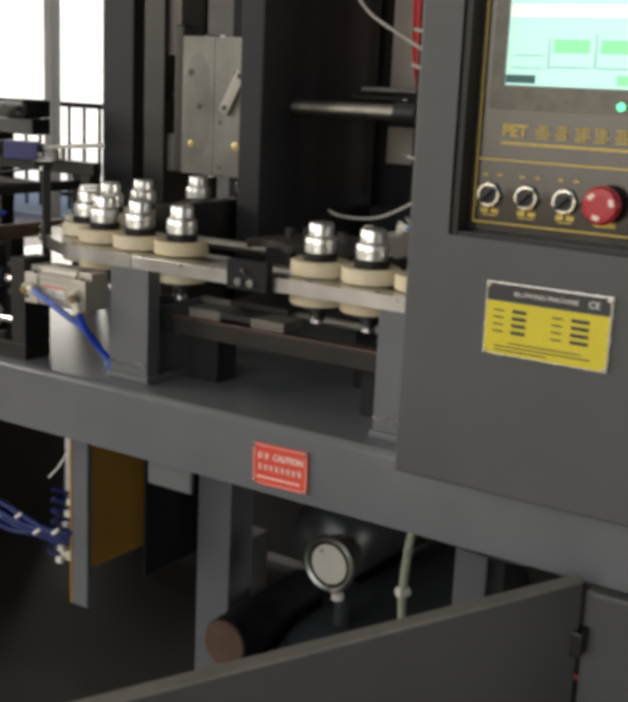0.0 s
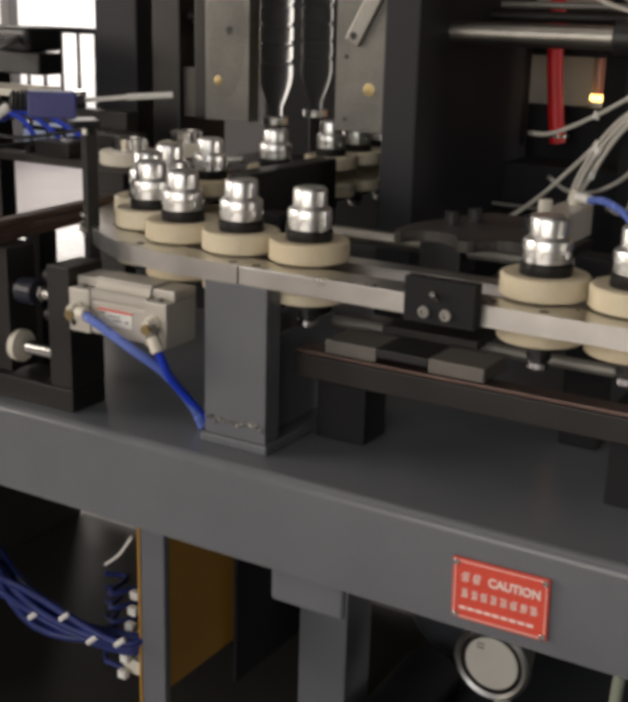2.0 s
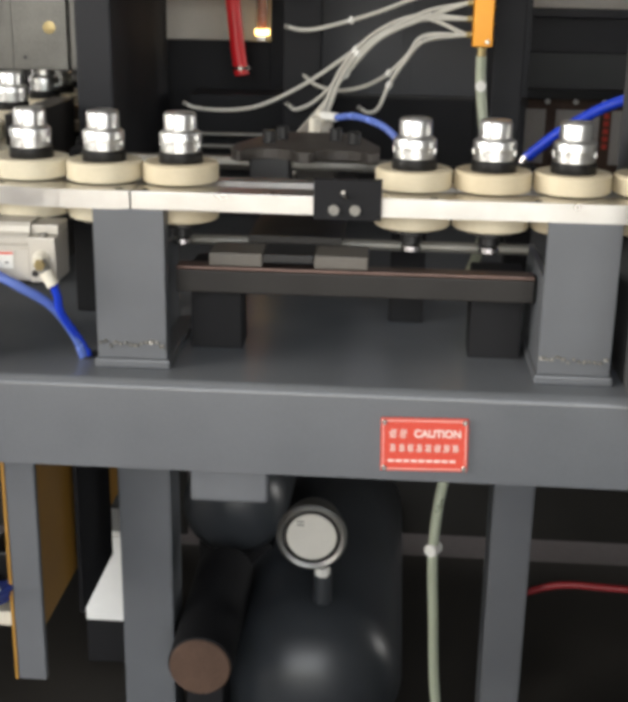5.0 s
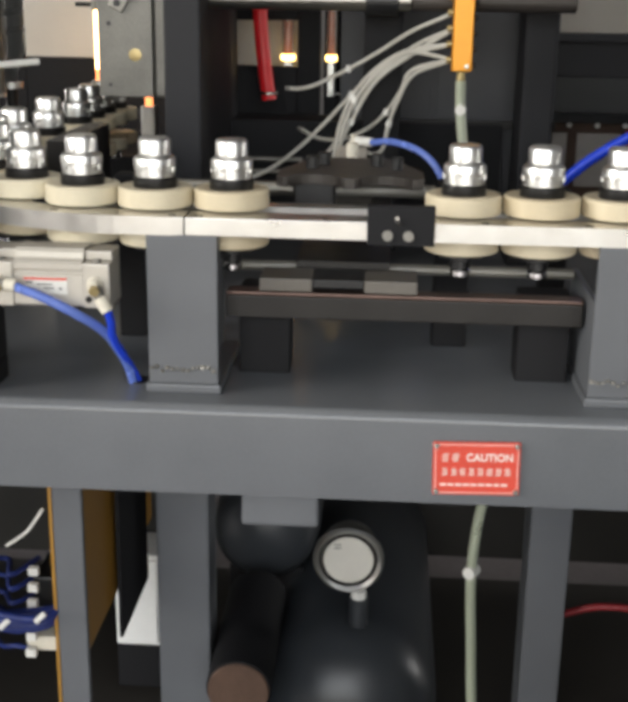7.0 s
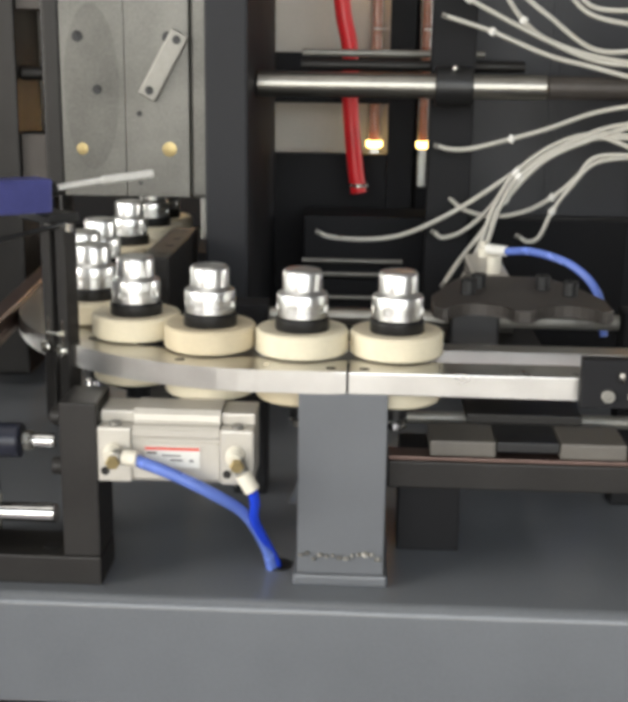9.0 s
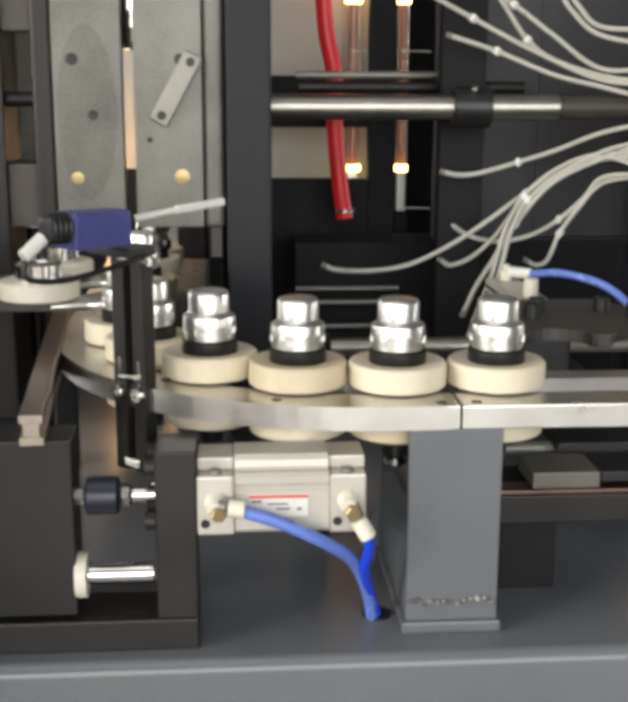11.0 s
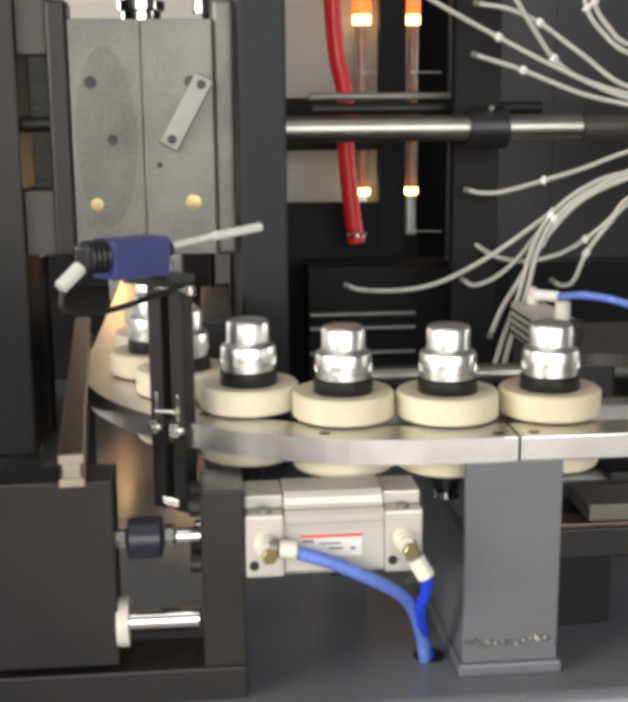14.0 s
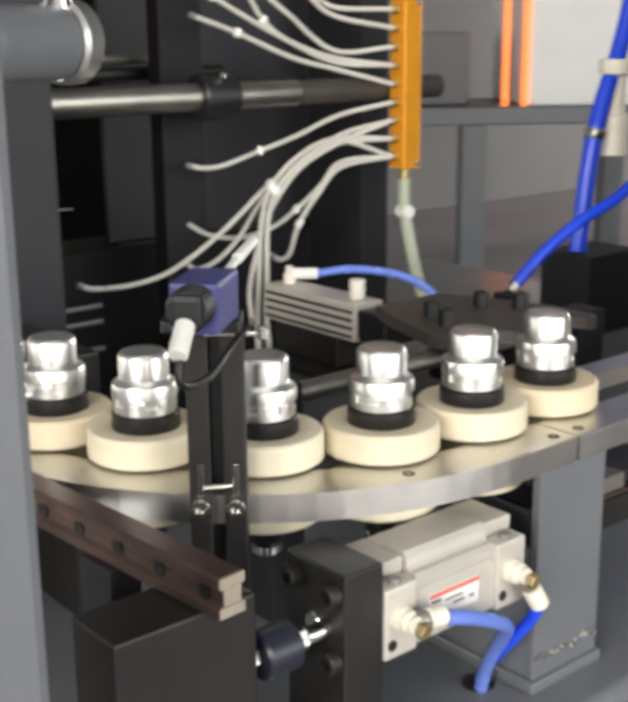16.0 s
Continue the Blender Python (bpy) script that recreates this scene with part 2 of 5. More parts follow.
def rod(a, c, r, n=20, bevel=0.0, bm=None):
    """A round bar from a to c."""
    a, c = Vector(a), Vector(c)
    d = c - a
    m = Matrix.Translation(a) @ d.to_track_quat("Z", "Y").to_matrix().to_4x4()
    h, e = d.length, bevel or min(r * 0.12, 0.002)
    return turned([(0, 0), (r - e, 0), (r, e), (r, h - e), (r - e, h), (0, h)], n, m, bm)


def hose(points, r, n=10, steps=8, bm=None):
    """A bent hose through the points, as a smooth curve."""
    p = [Vector(q) for q in points]
    p = [2 * p[0] - p[1]] + p + [2 * p[-1] - p[-2]]
    line = []
    for i in range(1, len(p) - 2):
        for k in range(steps):
            t = k / steps
            a, b_, c, d = p[i - 1], p[i], p[i + 1], p[i + 2]
            line.append(0.5 * ((2 * b_) + (c - a) * t + (2 * a - 5 * b_ + 4 * c - d) * t * t + (3 * b_ - a - 3 * c + d) * t ** 3))
    line.append(p[-2])
    b = bmesh.new()
    rings = []
    up = Vector((0.13, 0.21, 0.97))
    for i, q in enumerate(line):
        d = (line[min(i + 1, len(line) - 1)] - line[max(i - 1, 0)]).normalized()
        u = d.cross(up).normalized()
        w = u.cross(d)
        up = w
        rings.append([b.verts.new(q + r * (math.cos(2 * math.pi * k / n) * u + math.sin(2 * math.pi * k / n) * w)) for k in range(n)])
    for a, c in zip(rings, rings[1:]):
        for k in range(n):
            b.faces.new((a[k], a[(k + 1) % n], c[(k + 1) % n], c[k]))
    b.faces.new(rings[0])
    b.faces.new(rings[-1])
    return join(bm, b)


def sheet(outline, z0, z1, bevel=0.0015, bm=None, m=None):
    """A flat plate cut to an outline of x, y points."""
    b = bmesh.new()
    low = [b.verts.new((x, y, z0)) for x, y in outline]
    top = [b.verts.new((x, y, z1)) for x, y in outline]
    b.faces.new(top)
    b.faces.new(low[::-1])
    n = len(outline)
    for k in range(n):
        b.faces.new((low[k], low[(k + 1) % n], top[(k + 1) % n], top[k]))
    if bevel:
        es = [e for e in b.edges if abs(e.verts[0].co.z - e.verts[1].co.z) < 1e-6]
        bmesh.ops.bevel(b, geom=es, offset=bevel, segments=2, affect="EDGES", profile=0.6)
    if m is not None:
        b.transform(m)
    return join(bm, b)


FACE = Matrix.Rotation(radians(90), 4, "X")   # lays a flat thing onto a wall that faces -y


def letters(name, text, size, mat, m, parent, depth=0.0004, bold=0.0):
    """Raised or printed words in the built-in font."""
    cu = bpy.data.curves.new(name, "FONT")
    cu.body, cu.size, cu.extrude, cu.offset = text, size, depth, bold
    cu.align_x, cu.align_y = "CENTER", "CENTER"
    tmp = bpy.data.objects.new(name, cu)
    me = bpy.data.meshes.new_from_object(tmp)
    bpy.data.objects.remove(tmp)
    bpy.data.curves.remove(cu)
    me.materials.clear()
    me.materials.append(M[mat])
    me.transform(m)
    ob = new(name, me)
    ob.parent = parent
    return ob




def bars(rows, mat_y, bm=None):
    """Print that cannot be read: flat bars given by x0, x1, z0, z1 at the depth mat_y."""
    for x0, x1, z0, z1 in rows:
        bm = box(x0, x1, mat_y - 0.0006, mat_y, z0, z1, 0, bm=bm)
    return bm


def screw(parent, place, axis=(0, -1, 0), r=0.006, h=0.005, mat="zinc", name="bolt"):
    """A socket-head screw with its recess."""
    a = Vector(axis).normalized()
    m = Matrix.Translation(place) @ a.to_track_quat("Z", "Y").to_matrix().to_4x4()
    return part(name, turned([(0, 0), (r, 0), (r, h * 0.85), (r * 0.88, h), (r * 0.5, h), (r * 0.45, h * 0.4), (0, h * 0.4)], 14, m), mat, parent, smooth=35)


# ---------------------------------------------------------------- the hall
def structure(name, bm, mat, label, category):
    return tagged(part(name, bm, mat), label, category, "", "structure")


structure("ground", box(-90, 90, 6.3, 140, -0.3, -0.02, 0), "earth", "pale sunlit concrete yard outside the hall", "ground")
structure("floor", box(-9.6, 11.2, -6.2, 6.3, -0.2, 0, 0), "concrete", "grey concrete workshop floor with stains", "floor")
structure("ceiling", box(-9.6, 11.2, -6.2, 6.3, 4.6, 4.8, 0), "roof", "grey sheet metal workshop roof", "ceiling")
# unseen opening made up to suit the added east lamp
b = box(11.0, 11.2, -6.2, -0.4, 0, 4.6, 0)
b = box(11.0, 11.2, 4.4, 6.3, 0, 4.6, 0, bm=b)
b = box(11.0, 11.2, -0.4, 4.4, 0, 0.85, 0, bm=b)
b = box(11.0, 11.2, -0.4, 4.4, 3.35, 4.6, 0, bm=b)
structure("wall_east", b, "wall", "painted unseen side wall with an added window opening", "wall")
b = box(-9.6, -8.4, 6.0, 6.3, 0, 4.6, 0)
b = box(-4.6, 11.0, 6.0, 6.3, 0, 4.6, 0, bm=b)
b = box(-8.4, -4.6, 6.0, 6.3, 3.3, 4.6, 0, bm=b)
structure("wall_north", b, "wall", "painted workshop wall with a wide open doorway", "wall")
b = box(-9.6, -3.0, -6.2, -6.0, 0, 4.6, 0)
b = box(4.2, 11.0, -6.2, -6.0, 0, 4.6, 0, bm=b)
b = box(-3.0, 4.2, -6.2, -6.0, 3.9, 4.6, 0, bm=b)
structure("wall_south", b, "wall", "painted workshop wall with an open gate", "wall")
b = box(-9.6, -9.4, -6.0, 6.0, 0, 1.4, 0)
b = box(-9.6, -9.4, -6.0, 6.0, 3.6, 4.6, 0, bm=b)
b = box(-9.6, -9.4, -6.0, -4.8, 1.4, 3.6, 0, bm=b)
b = box(-9.6, -9.4, 2.0, 6.0, 1.4, 3.6, 0, bm=b)
structure("wall_west", b, "wall", "painted workshop wall with a band of windows", "wall")

gate = thing("door_frame", "light grey steel frame of the open doorway", "door frame", (-6.5, 6.0, 0), kind="structure")
for x in (-8.35, -7.25, -6.35, -4.65):
    part("post", box(x + 6.5 - 0.05, x + 6.5 + 0.05, 0.0, 0.1, 0, 3.3, 0.004), "wall", gate)
part("lintel", box(-1.85, 1.85, 0.0, 0.1, 3.2, 3.3, 0.004), "wall", gate)

fence = thing("railing", "black metal railing outside the open doorway", "railing", (-6.5, 6.9, 0))
part("top_rail", box(-3.4, 3.4, -0.02, 0.02, 0.98, 1.03, 0.004), "black", fence)
part("bottom_rail", box(-3.4, 3.4, -0.02, 0.02, 0.12, 0.16, 0.004), "black", fence)
bal = bpy.data.meshes.new("baluster")
bb = box(-0.012, 0.012, -0.012, 0.012, 0, 1.0, 0)
bb.to_mesh(bal)
bb.free()
bal.materials.append(M["black"])
for k in range(34):
    o = new("baluster", bal)
    o.parent = fence
    o.location = (-3.3 + k * 0.2, 0, 0)


def tree(place, height, seed):
    rnd = random.Random(seed)
    t = thing("tree", "green leafy tree in bright sun beyond the yard", "tree", place, "trees beyond the yard")
    b_ = turned([(0.16, 0), (0.12, height * 0.3), (0.07, height * 0.6), (0.0, height * 0.9)], 10)
    for k in range(5):
        a = rnd.uniform(0, 6.28)
        b_ = rod((0, 0, height * 0.35 + 0.2 * k), (math.cos(a) * 1.1, math.sin(a) * 1.1, height * 0.55 + 0.3 * k), 0.04, 8, bm=b_)
    part("trunk", b_, "bark", t)
    verts, faces = [], []
    for k in range(1500):
        a, u = rnd.uniform(0, 6.28), rnd.random() ** 0.5
        hh = rnd.uniform(0.3, 1.0)
        r = u * height * 0.36 * (1 - abs(hh - 0.6) * 1.2) * (0.75 + 0.35 * math.sin(3 * a + 9 * hh))
        c = Vector((r * math.cos(a), r * math.sin(a), hh * height))
        n_ = Vector((rnd.gauss(0, 1), rnd.gauss(0, 1), rnd.gauss(0, 1))).normalized()
        u_ = n_.orthogonal().normalized() * rnd.uniform(0.08, 0.16)
        w_ = n_.cross(u_)
        i = len(verts)
        verts += [c + u_, c + w_ * 0.6, c - u_, c - w_ * 0.6]
        faces.append((i, i + 1, i + 2, i + 3))
    me = bpy.data.meshes.new("crown")
    me.from_pydata([tuple(v) for v in verts], [], faces)
    me.materials.append(M["leaf"])
    new("crown", me).parent = t


for k, (x, y, h) in enumerate([(-17.5, 17, 4.6), (-20.5, 20, 5.0), (-15.2, 19, 4.2), (-24, 22, 5.2)]):
    tree((x, y, -0.02), h, k)
# white wall added to give the doorway its blown-out brightness
yard_wall = structure("yard_wall", box(-34, -6, 15.2, 15.5, -0.02, 2.7, 0.02), "plaster", "white wall added for the glare of the sunlit yard", "wall")

# ---------------------------------------------------------------- machine bench
TOP = 0.80
bench = thing("machine_bench", "dark grey painted steel bench of a bottle blowing machine", "machine frame")
prof = [(1.5, 0.0), (0.013, 0.0)] + [(0.013 - 0.0125 * math.sin(k * math.pi / 12), -0.0125 + 0.0125 * math.cos(k * math.pi / 12)) for k in range(1, 7)]
prof += [(0.0005, -0.114), (0.0065, -0.114), (0.0065, -0.016), (0.016, -0.0065), (1.5, -0.0065)]
b = bmesh.new()
ends = [[b.verts.new((x, y, TOP + z)) for y, z in prof] for x in (-1.25, 1.35)]
for k in range(len(prof)):
    k2 = (k + 1) % len(prof)
    b.faces.new((ends[0][k], ends[0][k2], ends[1][k2], ends[1][k]))
b.faces.new(ends[0])
b.faces.new(ends[1][::-1])
part("table_top", b, "grey_top", bench, "smooth dark grey folded top sheet", 25)
part("side_beam", box(-1.25, -1.19, 0.02, 1.5, 0.686, 0.783, 0.003), "grey", bench)
part("side_beam", box(1.29, 1.35, 0.02, 1.5, 0.686, 0.783, 0.003), "grey", bench)
for x0, x1, y0 in ((-0.066, 0.018, 0.38), (0.525, 0.588, 0.38), (-1.2, -1.12, 0.02), (1.25, 1.33, 0.02), (-1.2, -1.12, 1.4), (1.25, 1.33, 1.4), (-0.05, 0.03, 1.3)):
    part("leg", box(x0, x1, y0, y0 + 0.08, 0, 0.783 if y0 > 0.2 else 0.686, 0.003), "grey", bench)
# panels and floor sheet added to keep light out from under the bench
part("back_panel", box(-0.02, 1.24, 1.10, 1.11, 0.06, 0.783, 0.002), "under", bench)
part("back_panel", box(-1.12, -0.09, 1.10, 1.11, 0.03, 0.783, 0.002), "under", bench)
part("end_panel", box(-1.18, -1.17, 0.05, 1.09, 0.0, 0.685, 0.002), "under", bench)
part("drip_tray", box(-1.16, 1.24, 0.03, 1.09, 0.003, 0.012, 0.002), "under", bench, "dark brown sheet added to keep the floor in shade")
part("lug_plate", box(0.117, 0.213, 0.012, 0.022, 0.64, 0.686, 0.006, 3), "grey", bench)


def support_post(x, depth):
    """A folded post on a welded foot that carries the track."""
    p = thing("track_post", "grey painted steel post with a rough weld, under the track", "support post", (x, 0.045, TOP), "posts under the track")
    part("front_plate", box(0, 0.085, 0, 0.008, 0.012, 0.197, 0.0012), "grey", p)
    part("web", box(0.0775, 0.0845, 0.0085, 0.03, 0.012, 0.197, 0.0012), "grey", p)
    part("web", box(0.060, 0.066, 0.0085, depth, 0.012, 0.128, 0.0012), "grey", p)
    part("web", box(0.0, 0.008, 0.0085, depth, 0.012, 0.128, 0.0012), "grey", p)
    part("foot", box(-0.004, 0.089, -0.004, depth + 0.004, 0, 0.012, 0.003), "grey", p)
    part("gusset", sheet([(0.0, 0.0), (-0.020, 0.0), (0.0, 0.055)], 0, 0.006, 0.0008, m=Matrix.Translation((-0.0005, depth - 0.006, 0.012)) @ FACE), "grey", p)
    rnd = random.Random(int(x * 1000) + 5)
    w = None
    for k in range(13):
        c = Vector((0.004 + k * 0.0063, -0.001, 0.031 + rnd.uniform(-0.003, 0.003)))
        w = turned([(0, -0.0022), (0.002, -0.001), (rnd.uniform(0.0022, 0.0042), 0.0005), (0.0016, 0.002), (0, 0.003)], 7,
                   Matrix.Translation(c) @ Matrix.Rotation(rnd.uniform(0, 3), 4, "X"), w)
    tagged(part("weld", w, "bar", p, smooth=60), "bright spattered weld", kind="stuff")
    return p


support_post(0.0, 0.19)
support_post(0.532, 0.19)

# ---------------------------------------------------------------- red caution plate
caution = thing("caution_sign", "red enamelled caution plate with pale lettering, screwed to the beam", "sign", (0.4005, -0.0045, 0.7345))
caution.rotation_euler.y = radians(-1.4)
caution.scale = (1.03, 1, 1.06)
part("plate", box(-0.05, 0.05, 0, 0.004, -0.0315, 0.0315, 0.001), "sign_red", caution)
part("border", bars([(-0.0475, 0.0475, 0.0285, 0.0292), (-0.0475, 0.0475, -0.0292, -0.0285), (-0.0475, -0.0468, -0.029, 0.029), (0.0468, 0.0475, -0.029, 0.029)], 0.0), "sign_white", caution)
letters("lettering", "CAUTION", 0.0125, "sign_white", Matrix.Translation((0.0150, -0.0006, 0.0135)) @ FACE @ Matrix.Diagonal((0.95, 1, 1, 1)), caution, bold=0.00035)
rows = []
glyph = random.Random(4)
for x, z, w, h in [(-0.0405, 0.0088, 0.0095, 0.0098), (-0.029, 0.0088, 0.0095, 0.0098)] + [(-0.0405 + k * 0.0103, -0.0078, 0.0080, 0.0086) for k in range(8)]:
    for i in range(4):
        rows.append((x + glyph.uniform(0, 0.3) * w, x + w * glyph.uniform(0.7, 1.0), z + h * i / 3.6, z + h * i / 3.6 + 0.0011))
    for i in range(2):
        xx = x + w * (0.2 + 0.45 * i + glyph.uniform(0, 0.1))
        rows.append((xx, xx + 0.0012, z, z + h))
rows += [(-0.0415 + k * 0.0088, -0.0345 + k * 0.0088, -0.0205, -0.0178) for k in range(9)]
part("print", bars(rows, 0.0), "sign_white", caution)
for x in (-0.046, 0.046):
    for z in (-0.0275, 0.0275):
        screw(caution, (x, 0, z), r=0.0032, h=0.002)

# ---------------------------------------------------------------- track
P = 0.0945          # pitch of the mandrels
X0, Y0 = 0.093, 0.12
R = 0.25            # radius of the bend
XB, YC = -0.025, Y0 + R
ZT = 1.018          # top of the track plate


def along(s):
    """The place on the mandrels' line at s metres from the first stop; s falls round the bend to the mould."""
    if s >= XB - X0:
        return X0 + s, Y0
    s -= XB - X0
    if s > -R * math.pi / 2:
        a = -s / R
        return XB - R * math.sin(a), YC - R * math.cos(a)
    return XB - R, YC - s - R * math.pi / 2


def ring(width_out, width_in, s0, s1, n):
    """An outline that follows the line between two stretches, some way out and some way in."""
    out, inn = [], []
    for k in range(n + 1):
        s = s0 + (s1 - s0) * k / n
        x, y = along(s)
        x2, y2 = along(s + 0.001)
        d = Vector((x2 - x, y2 - y)).normalized()
        nrm = Vector((d.y, -d.x))
        out.append((x + nrm.x * width_out, y + nrm.y * width_out))
        inn.append((x - nrm.x * width_in, y - nrm.y * width_in))
    return out + inn[::-1]


track = thing("track", "milled aluminium guide track with a rounded bend, on grey posts", "guide track")
SEAM = 0.046
part("straight_plate", sheet(ring(0.075, -0.030, SEAM - X0 + 0.0012, 1.30, 4), ZT - 0.022, ZT), "track", track)
part("bend_plate", sheet(ring(0.075, -0.030, SEAM - X0 - 0.0012, -0.62, 36), ZT - 0.022, ZT), "track", track)
part("mould_side_plate", sheet(ring(0.075, -0.030, -0.6215, -1.35, 4), ZT - 0.022, ZT), "track", track)
part("inner_plate", sheet(ring(-0.032, 0.062, SEAM - X0 - 0.20, 1.30, 30), ZT - 0.020, ZT - 0.004), "track", track)
for s in (SEAM - 0.016, SEAM + 0.016, 0.40, 0.52, -0.12, -0.25):
    x, y = along(s - X0)
    screw(track, (x, y - 0.062, ZT - 0.0015), (0, 0, 1), 0.005, 0.002, "oxide")

stop = thing("stop_block", "small black block screwed to the edge of the aluminium track", "block", (0.262, 0.028, 0.9945))
part("body", box(0, 0.078, 0, 0.016, 0, 0.046, 0.001), "dark", stop)
for x, z in ((0.024, 0.012), (0.048, 0.012)):
    screw(stop, (x, 0, z), r=0.0062, h=0.004, mat="bar")
part("set_screw", rod((0.037, 0, 0.026), (0.034, -0.008, 0.034), 0.0028), "zinc", stop, smooth=40)

# ---------------------------------------------------------------- mandrels
def mandrel():
    """A bottle holder: two nylon rollers on either side of the track, a turned chuck above, a stud below."""
    t = thing("mandrel", "turned silver chuck on a cream nylon roller, riding the aluminium track", "mandrel", (0, 0, ZT), "mandrels on the track")
    part("upper_roller", turned([(0.012, 0.0015), (0.0445, 0.0015), (0.0465, 0.0035), (0.0465, 0.0225), (0.0445, 0.0248), (0.030, 0.0248), (0.026, 0.0235)], 40), "cream", t, "cream nylon roller", 35)
    part("lower_roller", turned([(0.012, -0.0235), (0.044, -0.0235), (0.046, -0.0255), (0.046, -0.043), (0.044, -0.045), (0.012, -0.045)], 36), "cream", t, "cream nylon roller", 35)
    part("collar", turned([(0.014, 0.0235), (0.0262, 0.0235), (0.0268, 0.0245), (0.0268, 0.0352), (0.0258, 0.0364), (0.014, 0.0364)], 32), "black", t, "black collar", 35)
    prof = [(0.012, 0.0365), (0.0236, 0.0365), (0.0246, 0.0375), (0.0246, 0.0430), (0.0238, 0.0438), (0.0238, 0.0478), (0.0256, 0.0498), (0.0256, 0.0575),
            (0.0248, 0.0598), (0.0208, 0.0622), (0.0197, 0.0640), (0.0196, 0.0800), (0.0188, 0.0822), (0.0172, 0.0838), (0.0158, 0.0842), (0.0150, 0.0838), (0, 0.0838)]
    part("chuck", turned(prof, 40), "chuck", t, "bright turned aluminium chuck", 30)
    lug = part("lug", box(-0.0036, 0.0036, -0.0258, -0.0236, 0.0425, 0.0495, 0.0008), "chuck", t)
    for k in range(1, 6):
        o_ = new("lug", lug.data)
        o_.parent = t
        o_.rotation_euler.z = k * math.pi / 3 + 0.35
    part("stud", turned([(0.027, -0.0455), (0.027, -0.053), (0.019, -0.055), (0.013, -0.057), (0.013, -0.066), (0.010, -0.0685), (0, -0.0685)], 28), "black", t, "black spindle end", 35)
    part("nut", turned([(0, -0.0688), (0.011, -0.0688), (0.0125, -0.0702), (0.0125, -0.076), (0.010, -0.078), (0, -0.078)], 20), "chrome", t, "bright nut", 35)
    return t


START = list(range(-13, 1)) + list(range(3, 11))
first = mandrel()
mandrels = [first] + [copy_thing(first, pose(0, 0, ZT)) for _ in START[1:]]

# moments of a cycle: share of the way at each time
ADVANCE = [[(2.5, 0), (2.6, 0.5), (2.7, 0.86), (2.8, 1)], [(7.1, 0), (7.2, 0.2), (7.3, 0.6), (7.42, 1)], [(11.76, 0), (11.86, 0.2), (11.96, 0.6), (12.08, 1)]]
FEED = [[(3.2, 0), (3.3, 0.17), (3.4, 0.42), (3.5, 0.62), (3.6, 0.93), (3.7, 1)],
        [(7.8, 0), (7.9, 0.1), (8.0, 0.33), (8.1, 0.52), (8.2, 0.77), (8.35, 0.93), (8.5, 1)],
        [(12.5, 0), (12.6, 0.12), (12.7, 0.37), (12.8, 0.58), (12.9, 0.84), (13.05, 1)]]
BACK = [[(4.0, 1), (4.1, 0.65), (4.25, 0.15), (4.35, 0)], [(8.6, 1), (8.7, 0.75), (8.85, 0.3), (8.97, 0)], [(13.3, 1), (13.4, 0.75), (13.55, 0.25), (13.68, 0)]]


def stop_s(k):
    """Metres along the line for a stop; the pairs beyond the bend stand further apart."""
    if k >= -5:
        return k * P
    if k <= -8:
        return -6.55 * P + 0.045 - 0.36 + (k + 8) * P
    if k <= -6:
        return -6.55 * P + 0.045 - 0.18 * (-6 - k)
    return -5 * P + (k + 5) * (1.55 * P - 0.045)


def mandrel_rows(k):
    out, at = [(0.0, k)], k
    for adv, feed in zip(ADVANCE, FEED):
        for moving, keys in ((at <= 0, adv), (None, feed)):
            if moving is None:
                moving = at >= 1
            if moving:
                out += [(t, at + 2 * f) for t, f in keys]
                at += 2
    out.append((16.0, at))
    rows_ = []
    for t, kk in out:
        x, y = along(stop_s(kk))
        rows_.append((t, pose(x, y, ZT)))
    return rows_

guard_block = thing("guide_block", "dark steel guide block with bolt holes beside the chucks", "guide block", (-0.2035, 0.535, TOP))
part("body", box(-0.0185, 0.0185, -0.125, 0.125, 0.0, 0.258, 0.003), "oxide", guard_block)
for y in (-0.09, -0.03, 0.03, 0.09):
    part("bolt_hole", turned([(0, 0), (0.006, 0), (0.006, 0.0008), (0, 0.0004)], 14, Matrix.Translation((0.004, y, 0.2581))), "black", guard_block)


# ---------------------------------------------------------------- transfer carriage under the track
carriage = thing("transfer_carriage", "blackened steel transfer carriage with a two-notch fork and air valve", "transfer carriage")
FX = 0.222          # its middle when it waits
b = None
part("lower_beam", box(FX - 0.085 + 0.0, FX + 0.10, 0.135, 0.175, 0.9165, 0.9175, 0.0002), "oxide", carriage)
for x in (0.129, 0.259):
    part("bearing_block", box(x, x + 0.066, 0.10, 0.16, 0.918, 0.9345 - 0.0002, 0.002), "block", carriage, "dull grey bearing block")
part("bridge", box(0.196, 0.258, 0.10, 0.16, 0.924, 0.934, 0.001), "black", carriage)
part("riser", box(0.20, 0.26, 0.52, 0.64, 0.945, 0.9815, 0.002), "oxide", carriage)
part("arm", box(0.17, 0.29, 0.1605, 0.65, 0.9345, 0.944, 0.001), "oxide", carriage)


